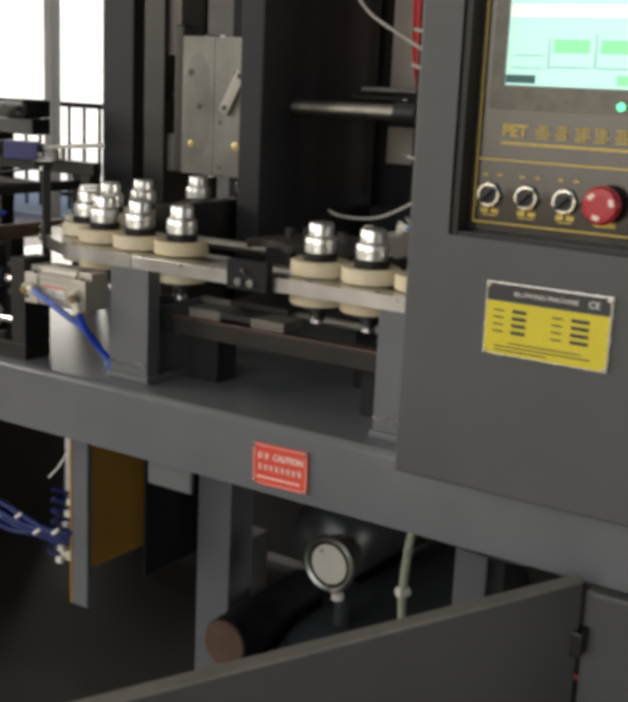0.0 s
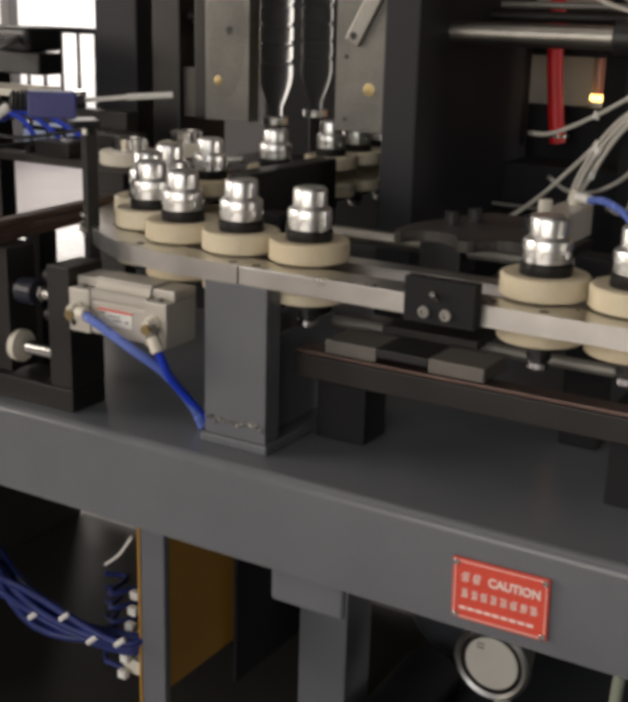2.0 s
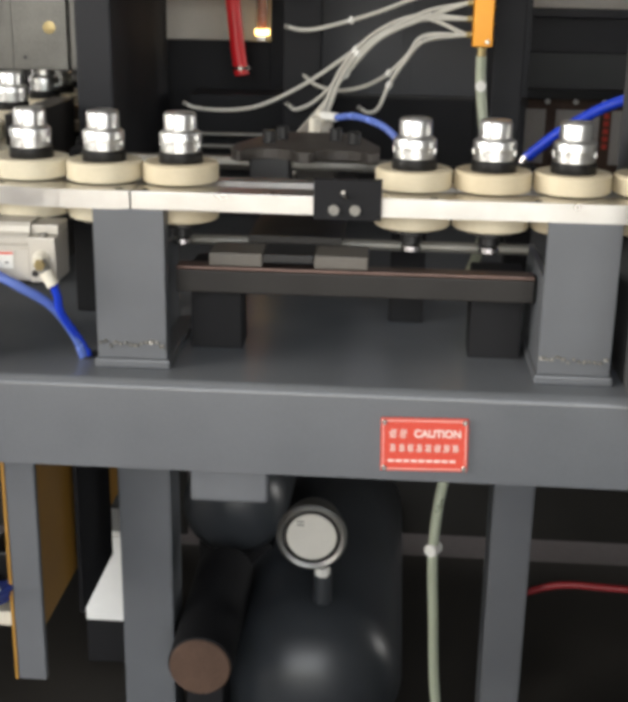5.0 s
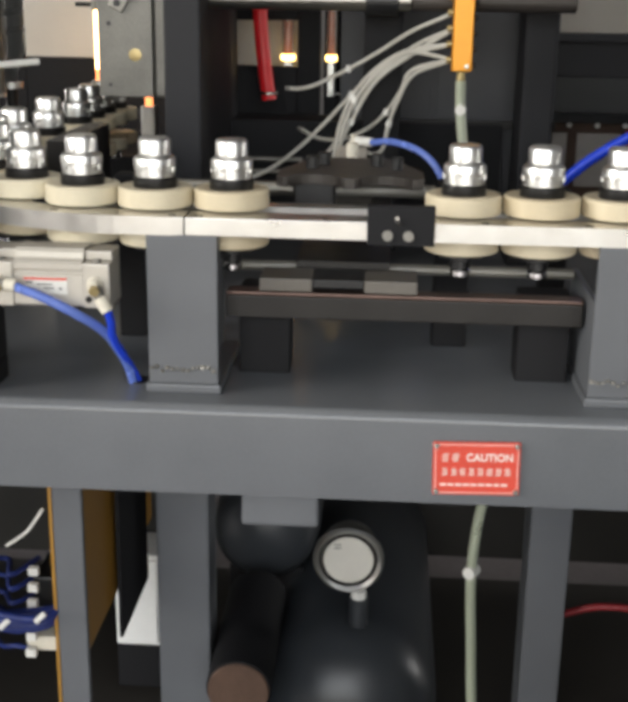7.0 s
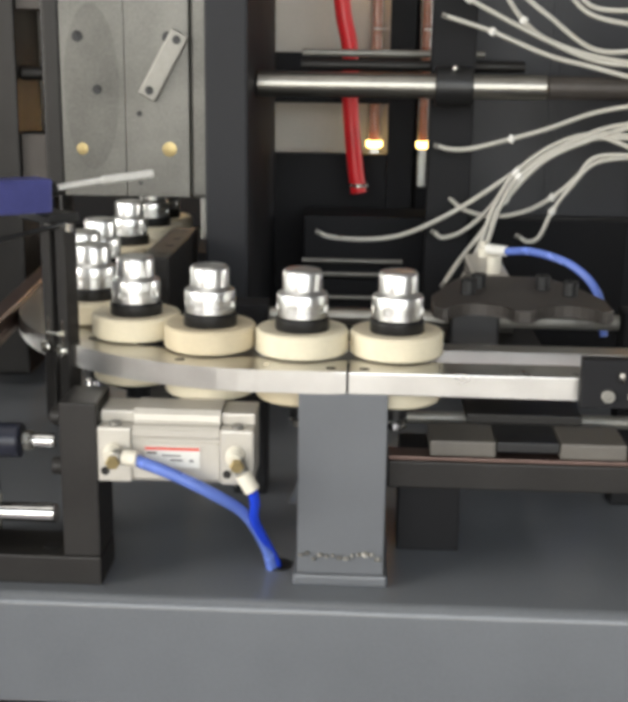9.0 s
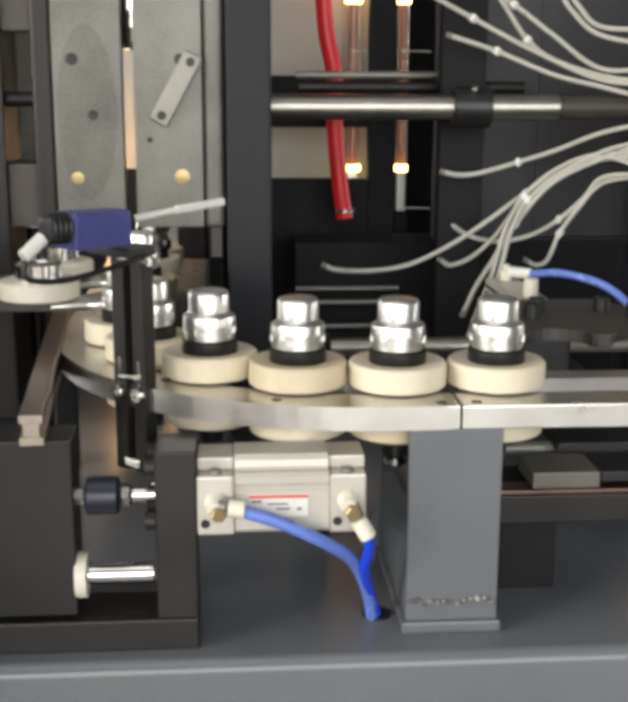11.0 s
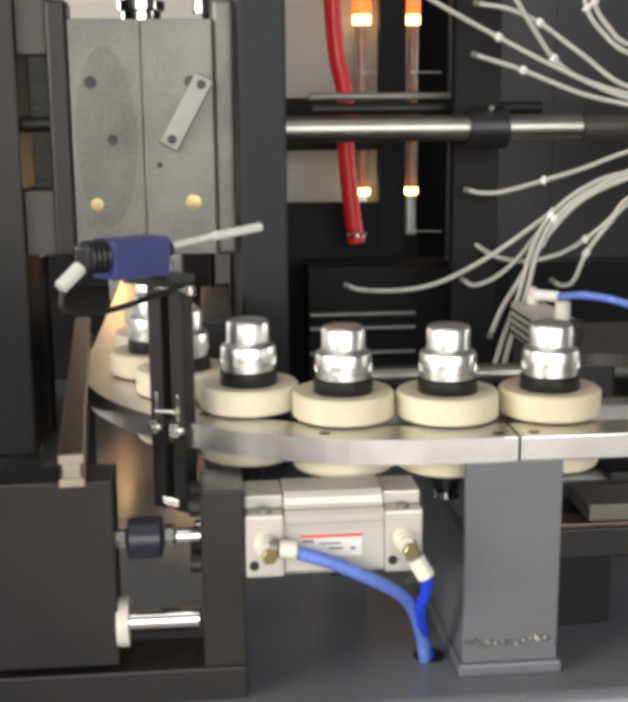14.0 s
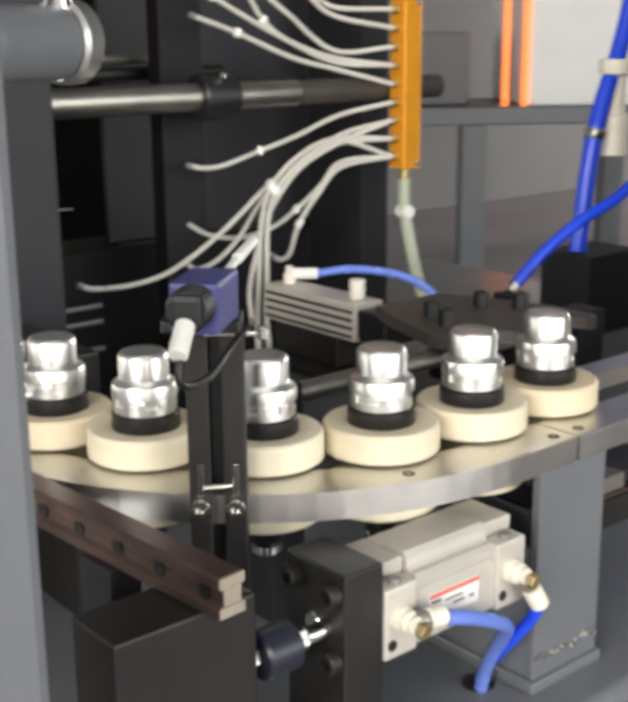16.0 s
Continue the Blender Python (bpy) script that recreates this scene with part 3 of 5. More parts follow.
def fork_outline():
    pts = [(-0.098, 0.07), (-0.098, 0.012), (-0.088, 0.0)]
    for c in (-0.0473, 0.0473):
        for k in range(13):
            a = math.pi - math.pi * k / 12
            pts.append((c + 0.036 * math.cos(a), 0.0 + 0.034 * math.sin(a)))
        if c < 0:
            pts += [(-0.006, -0.004), (0.006, -0.004)]
    return pts + [(0.088, 0.0), (0.098, 0.012), (0.098, 0.07), (0.07, 0.155), (0.05, 0.20), (-0.05, 0.20), (-0.07, 0.155)]


fork = part("fork_plate", sheet(fork_outline(), 0, 0.014, 0.0015), "fork", carriage, "blackened steel fork plate")
for x, y in ((-0.055, 0.085), (-0.040, 0.122), (0.035, 0.118), (0.062, 0.085)):
    part("bolt", turned([(0, 0.0142), (0.009, 0.0142), (0.009, 0.030), (0.008, 0.031), (0.005, 0.031), (0.005, 0.024), (0, 0.024)], 16, Matrix.Translation((x, y, 0))), "black", fork, smooth=35)
valve = part("valve_cylinder", box(0.202, 0.248, 0.49, 0.665, 0.982, 1.028, 0.003, 3), "cylinder", carriage, "silver compact air cylinder")
for k in range(4):
    part("groove", box(0.2005, 0.2018, 0.495, 0.66, 0.9865 + k * 0.010, 0.9900 + k * 0.010, 0), "oxide", valve)
part("fitting", turned([(0, 0), (0.008, 0), (0.008, 0.012), (0.005, 0.014), (0.005, 0.022), (0, 0.022)], 12, Matrix.Translation((0.226, 0.642, 1.0285))), "ivory", carriage, "brass elbow", 35)
part("fitting", rod((0.230, 0.642, 1.040), (0.256, 0.622, 1.040), 0.0075), "white", carriage, "white push-in fitting", 40)
part("fitting", rod((0.228, 0.515, 1.0285), (0.228, 0.515, 1.052), 0.0095), "ivory", carriage, "white push-in fitting", 40)
part("hose", hose([(0.256, 0.622, 1.040), (0.29, 0.585, 1.046), (0.335, 0.54, 1.036), (0.365, 0.51, 1.005), (0.375, 0.50, 0.95)], 0.0055), "blue_hose", carriage, "translucent blue air hose", 50)


part("rod_block", box(0.205, 0.262, 0.442, 0.4895, 0.985, 1.022, 0.003), "black", carriage)


def carriage_rows():
    rows_ = [(0.0, 0)]
    for feed, back in zip(FEED, BACK):
        rows_ += feed + back
    rows_.append((16.0, 0))
    return [(t, pose(2 * P * f, 0, 0)) for t, f in rows_]


def fork_rows():
    """The fork slides out to hold two rollers just before a feed, and draws back after it."""
    rows_ = [(0.0, 0.0)]
    for adv, feed, back in zip(ADVANCE, FEED, BACK):
        rows_ += [(adv[0][0], 0.0), (adv[-1][0] + 0.05, 1.0), (feed[-1][0], 1.0), (feed[-1][0] + 0.14, 0.0), (back[-1][0], 0.0)]
    rows_.append((16.0, 0.0))
    return [(t, pose(FX + 0.012, 0.235 - 0.062 * f, 1.026)) for t, f in rows_]


lower_rail = thing("lower_rail", "dark steel rail beam with a bright edge, under the track", "rail", (0, 0, TOP))
part("beam", box(0.088, 0.528, 0.098, 0.13, 0.084, 0.112, 0.0015), "oxide", lower_rail)
part("guide", box(0.088, 0.528, 0.10, 0.128, 0.1125, 0.1165, 0.0008), "rail", lower_rail)
part("slide_rod", rod((0.088, 0.19, 0.13), (0.528, 0.19, 0.13), 0.007), "bar", lower_rail, smooth=40)
for x in (0.10, 0.455):
    part("bracket", box(x, x + 0.065, 0.135, 0.19, 0.0, 0.112, 0.002), "dark", lower_rail)

# ---------------------------------------------------------------- front air cylinder and its bracket
bracket = thing("cylinder_bracket", "dark steel angle bracket bolted to the bench", "bracket", (0, 0, TOP))
part("upright", box(-0.226, -0.190, 0.026, 0.088, 0.03, 0.186, 0.002), "oxide", bracket)
part("base", box(-0.46, -0.190, 0.026, 0.088, 0.0, 0.0295, 0.002), "oxide", bracket)
part("bolt_hole", turned([(0, 0), (0.009, 0), (0.009, 0.0008), (0, 0.0008)], 16, Matrix.Translation((-0.244, 0.05, 0.0297))), "black", bracket)
for z in (0.120, 0.170):
    for y in (0.036, 0.078):
        screw(bracket, (-0.2265, y, z), (-1, 0, 0), 0.0085, 0.009, "oxide")

cyl = thing("air_cylinder", "silver compact air cylinder with a red-striped label", "air cylinder", (0.004, 0.011, TOP + 0.001))
for name_, x0, x1 in (("front_head", -0.1935, -0.161), ("rear_head", -0.077, -0.0445)):
    head = part(name_, box(x0, x1, 0.014, 0.072, 0.108, 0.1625, 0.0025), "cylinder", cyl)
    part("head_step", box(x0, x1, 0.030, 0.072, 0.1627, 0.1745, 0.002), "cylinder", head)
    part("head_bolt", rod(((x0 + x1) / 2, 0.022, 0.1625), ((x0 + x1) / 2, 0.022, 0.166), 0.0055, 12), "bar", head, smooth=40)
    part("head_recess", turned([(0, 0), (0.0042, 0), (0.0042, 0.0008), (0, 0.0006)], 12, Matrix.Translation((x0 + 0.007, 0.014, 0.119)) @ FACE), "oxide", head)
b = bmesh.new()
section = [(0.0185, 0.109), (0.0165, 0.112), (0.0165, 0.147), (0.0185, 0.1495), (0.0185, 0.1515), (0.0165, 0.154), (0.0165, 0.160), (0.0195, 0.1635), (0.0245, 0.1640),
           (0.0265, 0.1665), (0.0275, 0.1725), (0.0310, 0.1770), (0.066, 0.1770), (0.071, 0.173), (0.071, 0.109)]
ends = [[b.verts.new((x, y, z)) for y, z in section] for x in (-0.1605, -0.0775)]
for k in range(len(section)):
    k2 = (k + 1) % len(section)
    b.faces.new((ends[0][k], ends[0][k2], ends[1][k2], ends[1][k]))
b.faces.new(ends[0])
b.faces.new(ends[1][::-1])
part("barrel", b, "cylinder", cyl, "ribbed extruded barrel")
lab = part("label", box(-0.148, -0.096, 0.0152, 0.0164, 0.124, 0.144, 0), "white", cyl, "white label with a red stripe")
part("stripe", box(-0.148, -0.096, 0.0146, 0.0151, 0.1412, 0.1438, 0), "sign_red", lab)
part("print", bars([(-0.1465, -0.137, 0.1372, 0.1392), (-0.132, -0.114, 0.1352, 0.1364), (-0.124, -0.112, 0.1305, 0.132), (-0.106, -0.102, 0.130, 0.132)], 0.0151), "spot", lab)
for x, dx, dz in ((-0.178, 0.012, 0.001), (-0.0615, 0.008, -0.012)):
    port = part("port", turned([(0, 0), (0.0095, 0), (0.0095, 0.004), (0.0075, 0.0055), (0.0085, 0.0065), (0.0085, 0.010), (0.0065, 0.012), (0.0065, 0.016), (0, 0.016)], 16, Matrix.Translation((x, 0.014, 0.138)) @ FACE), "ivory", cyl, "ivory threaded elbow", 35)
    part("port_nut", rod((x + 0.003, -0.0025, 0.135), (x + 0.0035, -0.0085, 0.134), 0.0068, 6), "brass", port, "tarnished brass nut")
    part("elbow", rod((x + 0.002, 0.004, 0.1375), (x + dx, 0.000, 0.1375 + dz), 0.0068, 14), "bar", port, smooth=40)
    part("collar", rod((x + dx, 0.000, 0.1375 + dz), (x + 2.2 * dx, -0.002, 0.1375 + 2.2 * dz - 0.002), 0.0078, 16), "ivory", port, "ivory push-in collar", 40)
part("piston_rod", rod((-0.235, 0.044, 0.142), (-0.194, 0.044, 0.142), 0.008), "chrome", cyl, smooth=40)

tube = thing("air_hose", "blue translucent air hose going down through the bench", "hose", (0, 0, TOP))
part("hose", hose([(-0.150, 0.009, 0.1375), (-0.118, 0.006, 0.127), (-0.078, 0.012, 0.105), (-0.050, 0.035, 0.076), (-0.033, 0.066, 0.03), (-0.025, 0.082, -0.012)], 0.0058), "blue_hose", tube, smooth=50)
part("hose", hose([(-0.040, 0.010, 0.110), (-0.0385, 0.018, 0.094), (-0.040, 0.036, 0.068), (-0.028, 0.074, 0.02), (-0.018, 0.087, -0.012)], 0.0050), "cobalt", tube, smooth=50)
part("grommet", turned([(0.010, 0.0005), (0.014, 0.0005), (0.014, 0.002), (0.010, 0.002)], 18, Matrix.Translation((-0.022, 0.085, 0))), "black", tube)

slide = thing("slide_block", "dark steel slide block on chrome guide rods", "slide block", (0, 0, TOP))
part("block", box(-0.400, -0.297, 0.030, 0.08, 0.034, 0.197, 0.002), "oxide", slide)
part("guide_rod", rod((-0.62, 0.045, 0.067), (-0.2285, 0.045, 0.067), 0.0095), "chrome", slide, smooth=40)
part("bushing", turned([(0.010, 0), (0.021, 0), (0.021, 0.010), (0.010, 0.010)], 24, Matrix.Translation((-0.2985, 0.045, 0.067)) @ Matrix.Rotation(radians(90), 4, "Y")), "ivory", slide, "worn ivory bushing", 35)
part("coupling", rod((-0.287, 0.044, 0.142), (-0.258, 0.044, 0.142), 0.017), "navy_dark", slide, "dark blue rod coupling", 40)
part("nut", rod((-0.2985, 0.044, 0.142), (-0.288, 0.044, 0.142), 0.008, 6), "zinc", slide)
part("nut", rod((-0.257, 0.044, 0.142), (-0.248, 0.044, 0.142), 0.010, 6), "zinc", slide)
part("rod_end", rod((-0.247, 0.044, 0.142), (-0.226, 0.044, 0.142), 0.007), "chrome", slide, smooth=40)


def slide_rows():
    rows_ = [(0.0, 0)]
    for t in (3.55, 8.2, 12.85):
        rows_ += [(t, 0), (t + 0.22, 1), (t + 0.62, 1), (t + 0.88, 0)]
    rows_.append((16.0, 0))
    return [(t, pose(-0.045 * f, 0, TOP)) for t, f in rows_]


guide = thing("linear_rail", "brown greased linear rail with screw holes, running back", "linear rail", (-0.327, 0.014, 1.006))
guide.rotation_euler.z = radians(4.5)
rail_line = [(-0.0105, -0.008), (0.0105, -0.008), (0.0105, -0.002), (0.0070, 0.0010), (0.0070, 0.0095), (0.0105, 0.0125), (0.0105, 0.0178), (0.0088, 0.0195),
             (-0.0088, 0.0195), (-0.0105, 0.0178), (-0.0105, 0.0125), (-0.0070, 0.0095), (-0.0070, 0.0010), (-0.0105, -0.002)]
part("bar", sheet(rail_line, -0.62, 0.0, 0.0004, m=FACE), "rail", guide)
b = box(-0.0098, 0.0098, -0.001, -0.0002, 0.0118, 0.0188, 0.0003)
b = box(-0.0068, 0.0068, -0.001, -0.0002, 0.0, 0.0116, 0.0003, bm=b)
b = box(-0.0098, 0.0098, -0.001, -0.0002, -0.0075, -0.0006, 0.0003, bm=b)
part("end_face", b, "end", guide, "bare sawn end face")
for k in range(8):
    part("screw_hole", turned([(0, 0), (0.0058, 0), (0.0058, 0.0006), (0.003, 0.0006), (0, 0.0003)], 14, Matrix.Translation((-0.0076, 0.016 + k * 0.045, 0.0052)) @ Matrix.Rotation(radians(-90), 4, "Y")), "black", guide)
for y in (0.105, 0.53):
    part("carrier", box(-0.016, 0.010, y, y + 0.035, -0.206, -0.0085, 0.002), "dark", guide)

# ---------------------------------------------------------------- limit sensor on its slotted posts
sens = thing("sensor_stand", "blue box sensor with a white feeler on two black slotted uprights", "sensor", (-0.2535, 0.130, 0))
sens.rotation_euler.z = radians(-40)
for x in (-0.0205, 0.0045):
    part("upright", box(x, x + 0.016, 0.0, 0.015, 0.935, 1.142, 0.0015), "oxide", sens)
    part("slot", box(x + 0.006, x + 0.0105, -0.0006, -0.0002, 1.020, 1.044, 0.0001), "zinc", sens)
    screw(sens, (x + 0.008, 0.0, 1.012), r=0.0068, h=0.006)
part("back_strip", box(-0.0044, 0.0044, 0.0105, 0.015, 0.935, 1.14, 0.001), "black", sens)
part("cross_bolt", rod((-0.010, -0.003, 1.027), (0.011, -0.003, 1.029), 0.0028, 10), "zinc", sens, smooth=40)
part("foot_clip", box(-0.006, 0.014, -0.004, 0.019, 0.940, 0.948, 0.001), "zinc", sens)
part("top_clip", box(-0.006, 0.034, -0.006, 0.000, 1.138, 1.1415, 0.001), "zinc", sens, "bright bent clip")
part("mount", box(-0.034, 0.020, -0.016, 0.020, 1.1425, 1.1515, 0.002), "black", sens)
part("clip_screw", rod((0.034, -0.003, 1.136), (0.034, -0.003, 1.1445), 0.0045, 10), "zinc", sens)
SW = Matrix.Translation((-0.2535, 0.130, 0)) @ Matrix.Rotation(radians(-40), 4, "Z")
S = SW.inverted() @ Matrix.Translation((-0.2775, 0.102, 1.1735)) @ Matrix.Rotation(radians(41), 4, "Z") @ Matrix.Rotation(radians(1), 4, "Y")
b = box(-0.030, 0.030, -0.015, 0.017, -0.0195, 0.0135, 0.003)
b.transform(S)
box_part = part("housing", b, "navy", sens, "navy blue sensor housing")
b = box(-0.052, -0.0285, -0.0105, 0.0105, -0.0105, 0.0105, 0.004)
b.transform(S)
part("cable_end", b, "black", sens)
b = rod((-0.073, 0, -0.022), (-0.053, 0, -0.007), 0.0062)
b.transform(S)
part("plug", b, "white", sens, "white cable plug", 40)
for k in range(4):
    b = rod((-0.049 + k * 0.0052, 0, 0.0), (-0.0455 + k * 0.0052, 0, 0.0), 0.0142, 18)
    b.transform(S)
    part("cable_rib", b, "black", sens, smooth=40)
b = rod((0.029, 0, 0.0), (0.040, 0, 0.003), 0.008)
b.transform(S)
part("gland", b, "black", sens, smooth=40)
b = rod((0.040, 0, 0.003), (0.092, 0, 0.0085), 0.003)
b = rod((0.092, 0, 0.0085), (0.150, 0, 0.013), 0.0042, bm=b)
b.transform(S)
part("feeler", b, "white", sens, "white feeler rod", 40)
b = hose([(-0.332, 0.054, 1.150), (-0.330, 0.054, 1.134), (-0.300, 0.070, 1.130), (-0.255, 0.104, 1.138), (-0.235, 0.115, 1.1435)], 0.0026)
b.transform(SW.inverted())
part("cable", b, "black", sens, smooth=50)

# ---------------------------------------------------------------- mould
def mould_half(sign):
    """One half of the mould; x runs from the parting plane outwards."""
    side = "mould_half"
    t = thing(side, "ground steel blow mould half with bolt holes and brass plug", "mould half", (-0.291, 0.683, 1.099), "mould halves")
    o = (lambda a, c: (a, c)) if sign > 0 else (lambda a, c: (-c, -a))
    x0, x1 = o(0.0005, 0.092)
    part("plate", box(x0, x1, 0, 0.032, 0.0, 0.305, 0.0015), "mould", t)
    x0, x1 = o(0.093, 0.121)
    part("backing_plate", box(x0, x1, 0.004, 0.06, -0.002, 0.33, 0.008, 4), "mould" if sign > 0 else "oxide", t)
    if sign > 0:
        part("platen", box(0.124, 0.183, -0.07, 0.40, -0.28, 0.95, 0.004), "column", t, "dark grey painted platen")
    else:
        part("platen", box(-0.225, -0.163, 0.02, 0.15, -0.28, 0.95, 0.004), "oxide", t, "worn dark brown platen")
        part("outer_platen", box(-0.374, -0.2745, 0.037, 0.317, -0.286, 0.95, 0.004), "column", t, "dark grey painted platen")
        part("platen_rail", box(-0.1625, -0.1225, 0.03, 0.11, -0.002, 0.085, 0.002), "fork", t)
        part("platen_rail", box(-0.1625, -0.1225, 0.03, 0.11, 0.262, 0.42, 0.002), "fork", t)
        part("guide_bar", rod((-0.1625, 0.05, 0.172), (-0.1225, 0.05, 0.172), 0.010), "oxide", t, smooth=40)

    def hole(x, z, r, mat="black"):
        part("hole", turned([(0, 0), (r, 0), (r, 0.0012), (0, 0.0006)], 18, Matrix.Translation((sign * x, 0.0, z)) @ FACE), mat, t)
    if sign < 0:
        part("tool_mark", turned([(0, 0), (0.080, 0), (0.080, 0.0004), (0, 0.0004)], 40, Matrix.Translation((-0.048, 0, 0.155)) @ FACE @ Matrix.Diagonal((0.50, 1.45, 1, 1))), "spot", t)
        hole(0.066, 0.2255, 0.0080)
        hole(0.040, 0.152, 0.0068)
        part("brass_plug", turned([(0, 0), (0.0085, 0), (0.0085, 0.001), (0.004, 0.0016), (0, 0.0016)], 18, Matrix.Translation((-0.064, 0, 0.068)) @ FACE), "brass", t)
    else:
        hole(0.037, 0.152, 0.0070)
        hole(0.063, 0.2255, 0.0080)
        hole(0.020, 0.119, 0.0038)
        hole(0.020, 0.020, 0.0030)
        part("brass_plug", turned([(0, 0), (0.0105, 0), (0.0105, 0.001), (0.005, 0.002), (0, 0.002)], 20, Matrix.Translation((0.063, 0, 0.069)) @ FACE), "brass", t, "brass plug", 35)
        b_ = box(-0.0135, 0.0135, -0.010, -0.0015, -0.052, 0.052, 0.003)
        b_.transform(Matrix.Translation((0.057, 0, 0.187)) @ Matrix.Rotation(radians(29), 4, "Y"))
        link = part("link_bar", b_, "bar", t, "worn slanted steel link bar")
        for x, z in ((0.037, 0.152), (0.077, 0.222)):
            part("bar_hole", turned([(0, 0), (0.0062, 0), (0.0062, 0.0012), (0, 0.0006)], 16, Matrix.Translation((x, -0.0098, z)) @ FACE), "black", link)
    return t


half_left, half_right = mould_half(-1), mould_half(1)
half_left.name, half_right.name = "mould_half", "mould_half"


OPEN = ((1.65, 3.08), (6.3, 7.70), (10.95, 12.38))


def clamp_rows():
    return [(t, pose(m_.translation.x + 0.291, 0.733, 1.2615)) for t, m_ in mould_rows(1)]


def mould_rows(sign):
    rows_ = []
    for t0, t1 in OPEN:
        rows_ += [(t0, 0), (t0 + 0.35, 1), (t1, 1), (t1 + 0.12, 0.78), (t1 + 0.28, 0)]
    rows_ = [(0.0, 0)] + rows_ + [(16.0, 0)]
    return [(t, pose(-0.291 + sign * 0.085 * f, 0.683, 1.099)) for t, f in rows_]


def column(x0, x1, y0, y1, z1, mat="column"):
    c = thing("column", "dark grey painted steel column of the mould frame", "column", ((x0 + x1) / 2, (y0 + y1) / 2, TOP), "columns of the mould frame")
    hx, hy = (x1 - x0) / 2, (y1 - y0) / 2
    part("shaft", box(-hx, hx, -hy, hy, 0.012, z1 - TOP, 0.004), mat, c)
    part("foot_plate", box(-hx - 0.01, hx + 0.01, -hy - 0.01, hy + 0.01, 0.0, 0.0118, 0.002), mat, c)
    return c


column(0.515, 0.57, 0.82, 0.95, 2.06)

frame_back = thing("mould_back_frame", "black steel frame plate with a window opening behind the mould", "machine frame", (0, 1.15, TOP))
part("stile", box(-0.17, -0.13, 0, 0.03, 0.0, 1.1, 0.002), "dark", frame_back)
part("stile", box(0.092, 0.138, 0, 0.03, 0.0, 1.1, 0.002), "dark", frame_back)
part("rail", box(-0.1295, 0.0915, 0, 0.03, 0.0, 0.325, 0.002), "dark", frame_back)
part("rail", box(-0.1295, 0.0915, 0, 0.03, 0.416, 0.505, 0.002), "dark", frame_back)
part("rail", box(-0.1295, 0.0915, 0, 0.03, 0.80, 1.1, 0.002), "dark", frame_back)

rear = thing("partition_screen", "dark blue-grey painted sheet screen behind the tie bar", "screen", (0, 1.02, TOP))
part("sheet", box(0.185, 0.60, 0, 0.01, 0.0, 1.1, 0.002), "back_sheet", rear)
part("seam_strip", box(0.36, 0.375, -0.004, -0.0002, 0.24, 1.1, 0.001), "back_sheet", rear)
part("ledge", box(0.185, 0.60, -0.03, -0.0045, 0.225, 0.239, 0.002), "oxide", rear)

oven = thing("heating_oven", "beige sheet metal heating oven with glowing lamps behind the mould", "oven", (0, 1.5, TOP))
# near-black side and lower sheets carry the hollow's shade in their colour
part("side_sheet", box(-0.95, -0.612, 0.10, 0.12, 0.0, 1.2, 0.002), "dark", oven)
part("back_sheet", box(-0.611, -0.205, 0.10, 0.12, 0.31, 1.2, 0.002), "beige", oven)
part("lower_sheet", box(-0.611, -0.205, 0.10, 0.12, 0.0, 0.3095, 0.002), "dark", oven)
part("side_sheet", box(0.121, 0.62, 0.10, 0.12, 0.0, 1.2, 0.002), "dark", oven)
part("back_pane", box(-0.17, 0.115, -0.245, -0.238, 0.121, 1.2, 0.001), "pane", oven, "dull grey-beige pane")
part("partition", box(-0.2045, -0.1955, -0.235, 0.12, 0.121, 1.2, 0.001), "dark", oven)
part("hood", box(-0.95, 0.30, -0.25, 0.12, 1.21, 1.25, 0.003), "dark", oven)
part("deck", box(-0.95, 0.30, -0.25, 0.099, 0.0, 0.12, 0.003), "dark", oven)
for x in (-0.385, -0.272):
    tube_ = part("lamp_tube", rod((x, -0.08, 0.295), (x, -0.08, 0.425), 0.0085), "lamp", oven, "glowing quartz lamp tube", 40)
    part("lamp_end", rod((x, -0.08, 0.215), (x, -0.08, 0.2945), 0.0085), "lamp_low", tube_, smooth=40)
    part("lamp_clip", box(x - 0.012, x + 0.012, -0.095, -0.065, 0.4255, 0.448, 0.004), "bar", tube_)
    part("lamp_wire", rod((x - 0.05, -0.08, 0.437), (x - 0.0125, -0.08, 0.437), 0.005, 10), "black", tube_, smooth=40)
    part("lamp_socket", box(x - 0.016, x + 0.016, -0.10, -0.06, 0.121, 0.2145, 0.003), "alu", tube_)
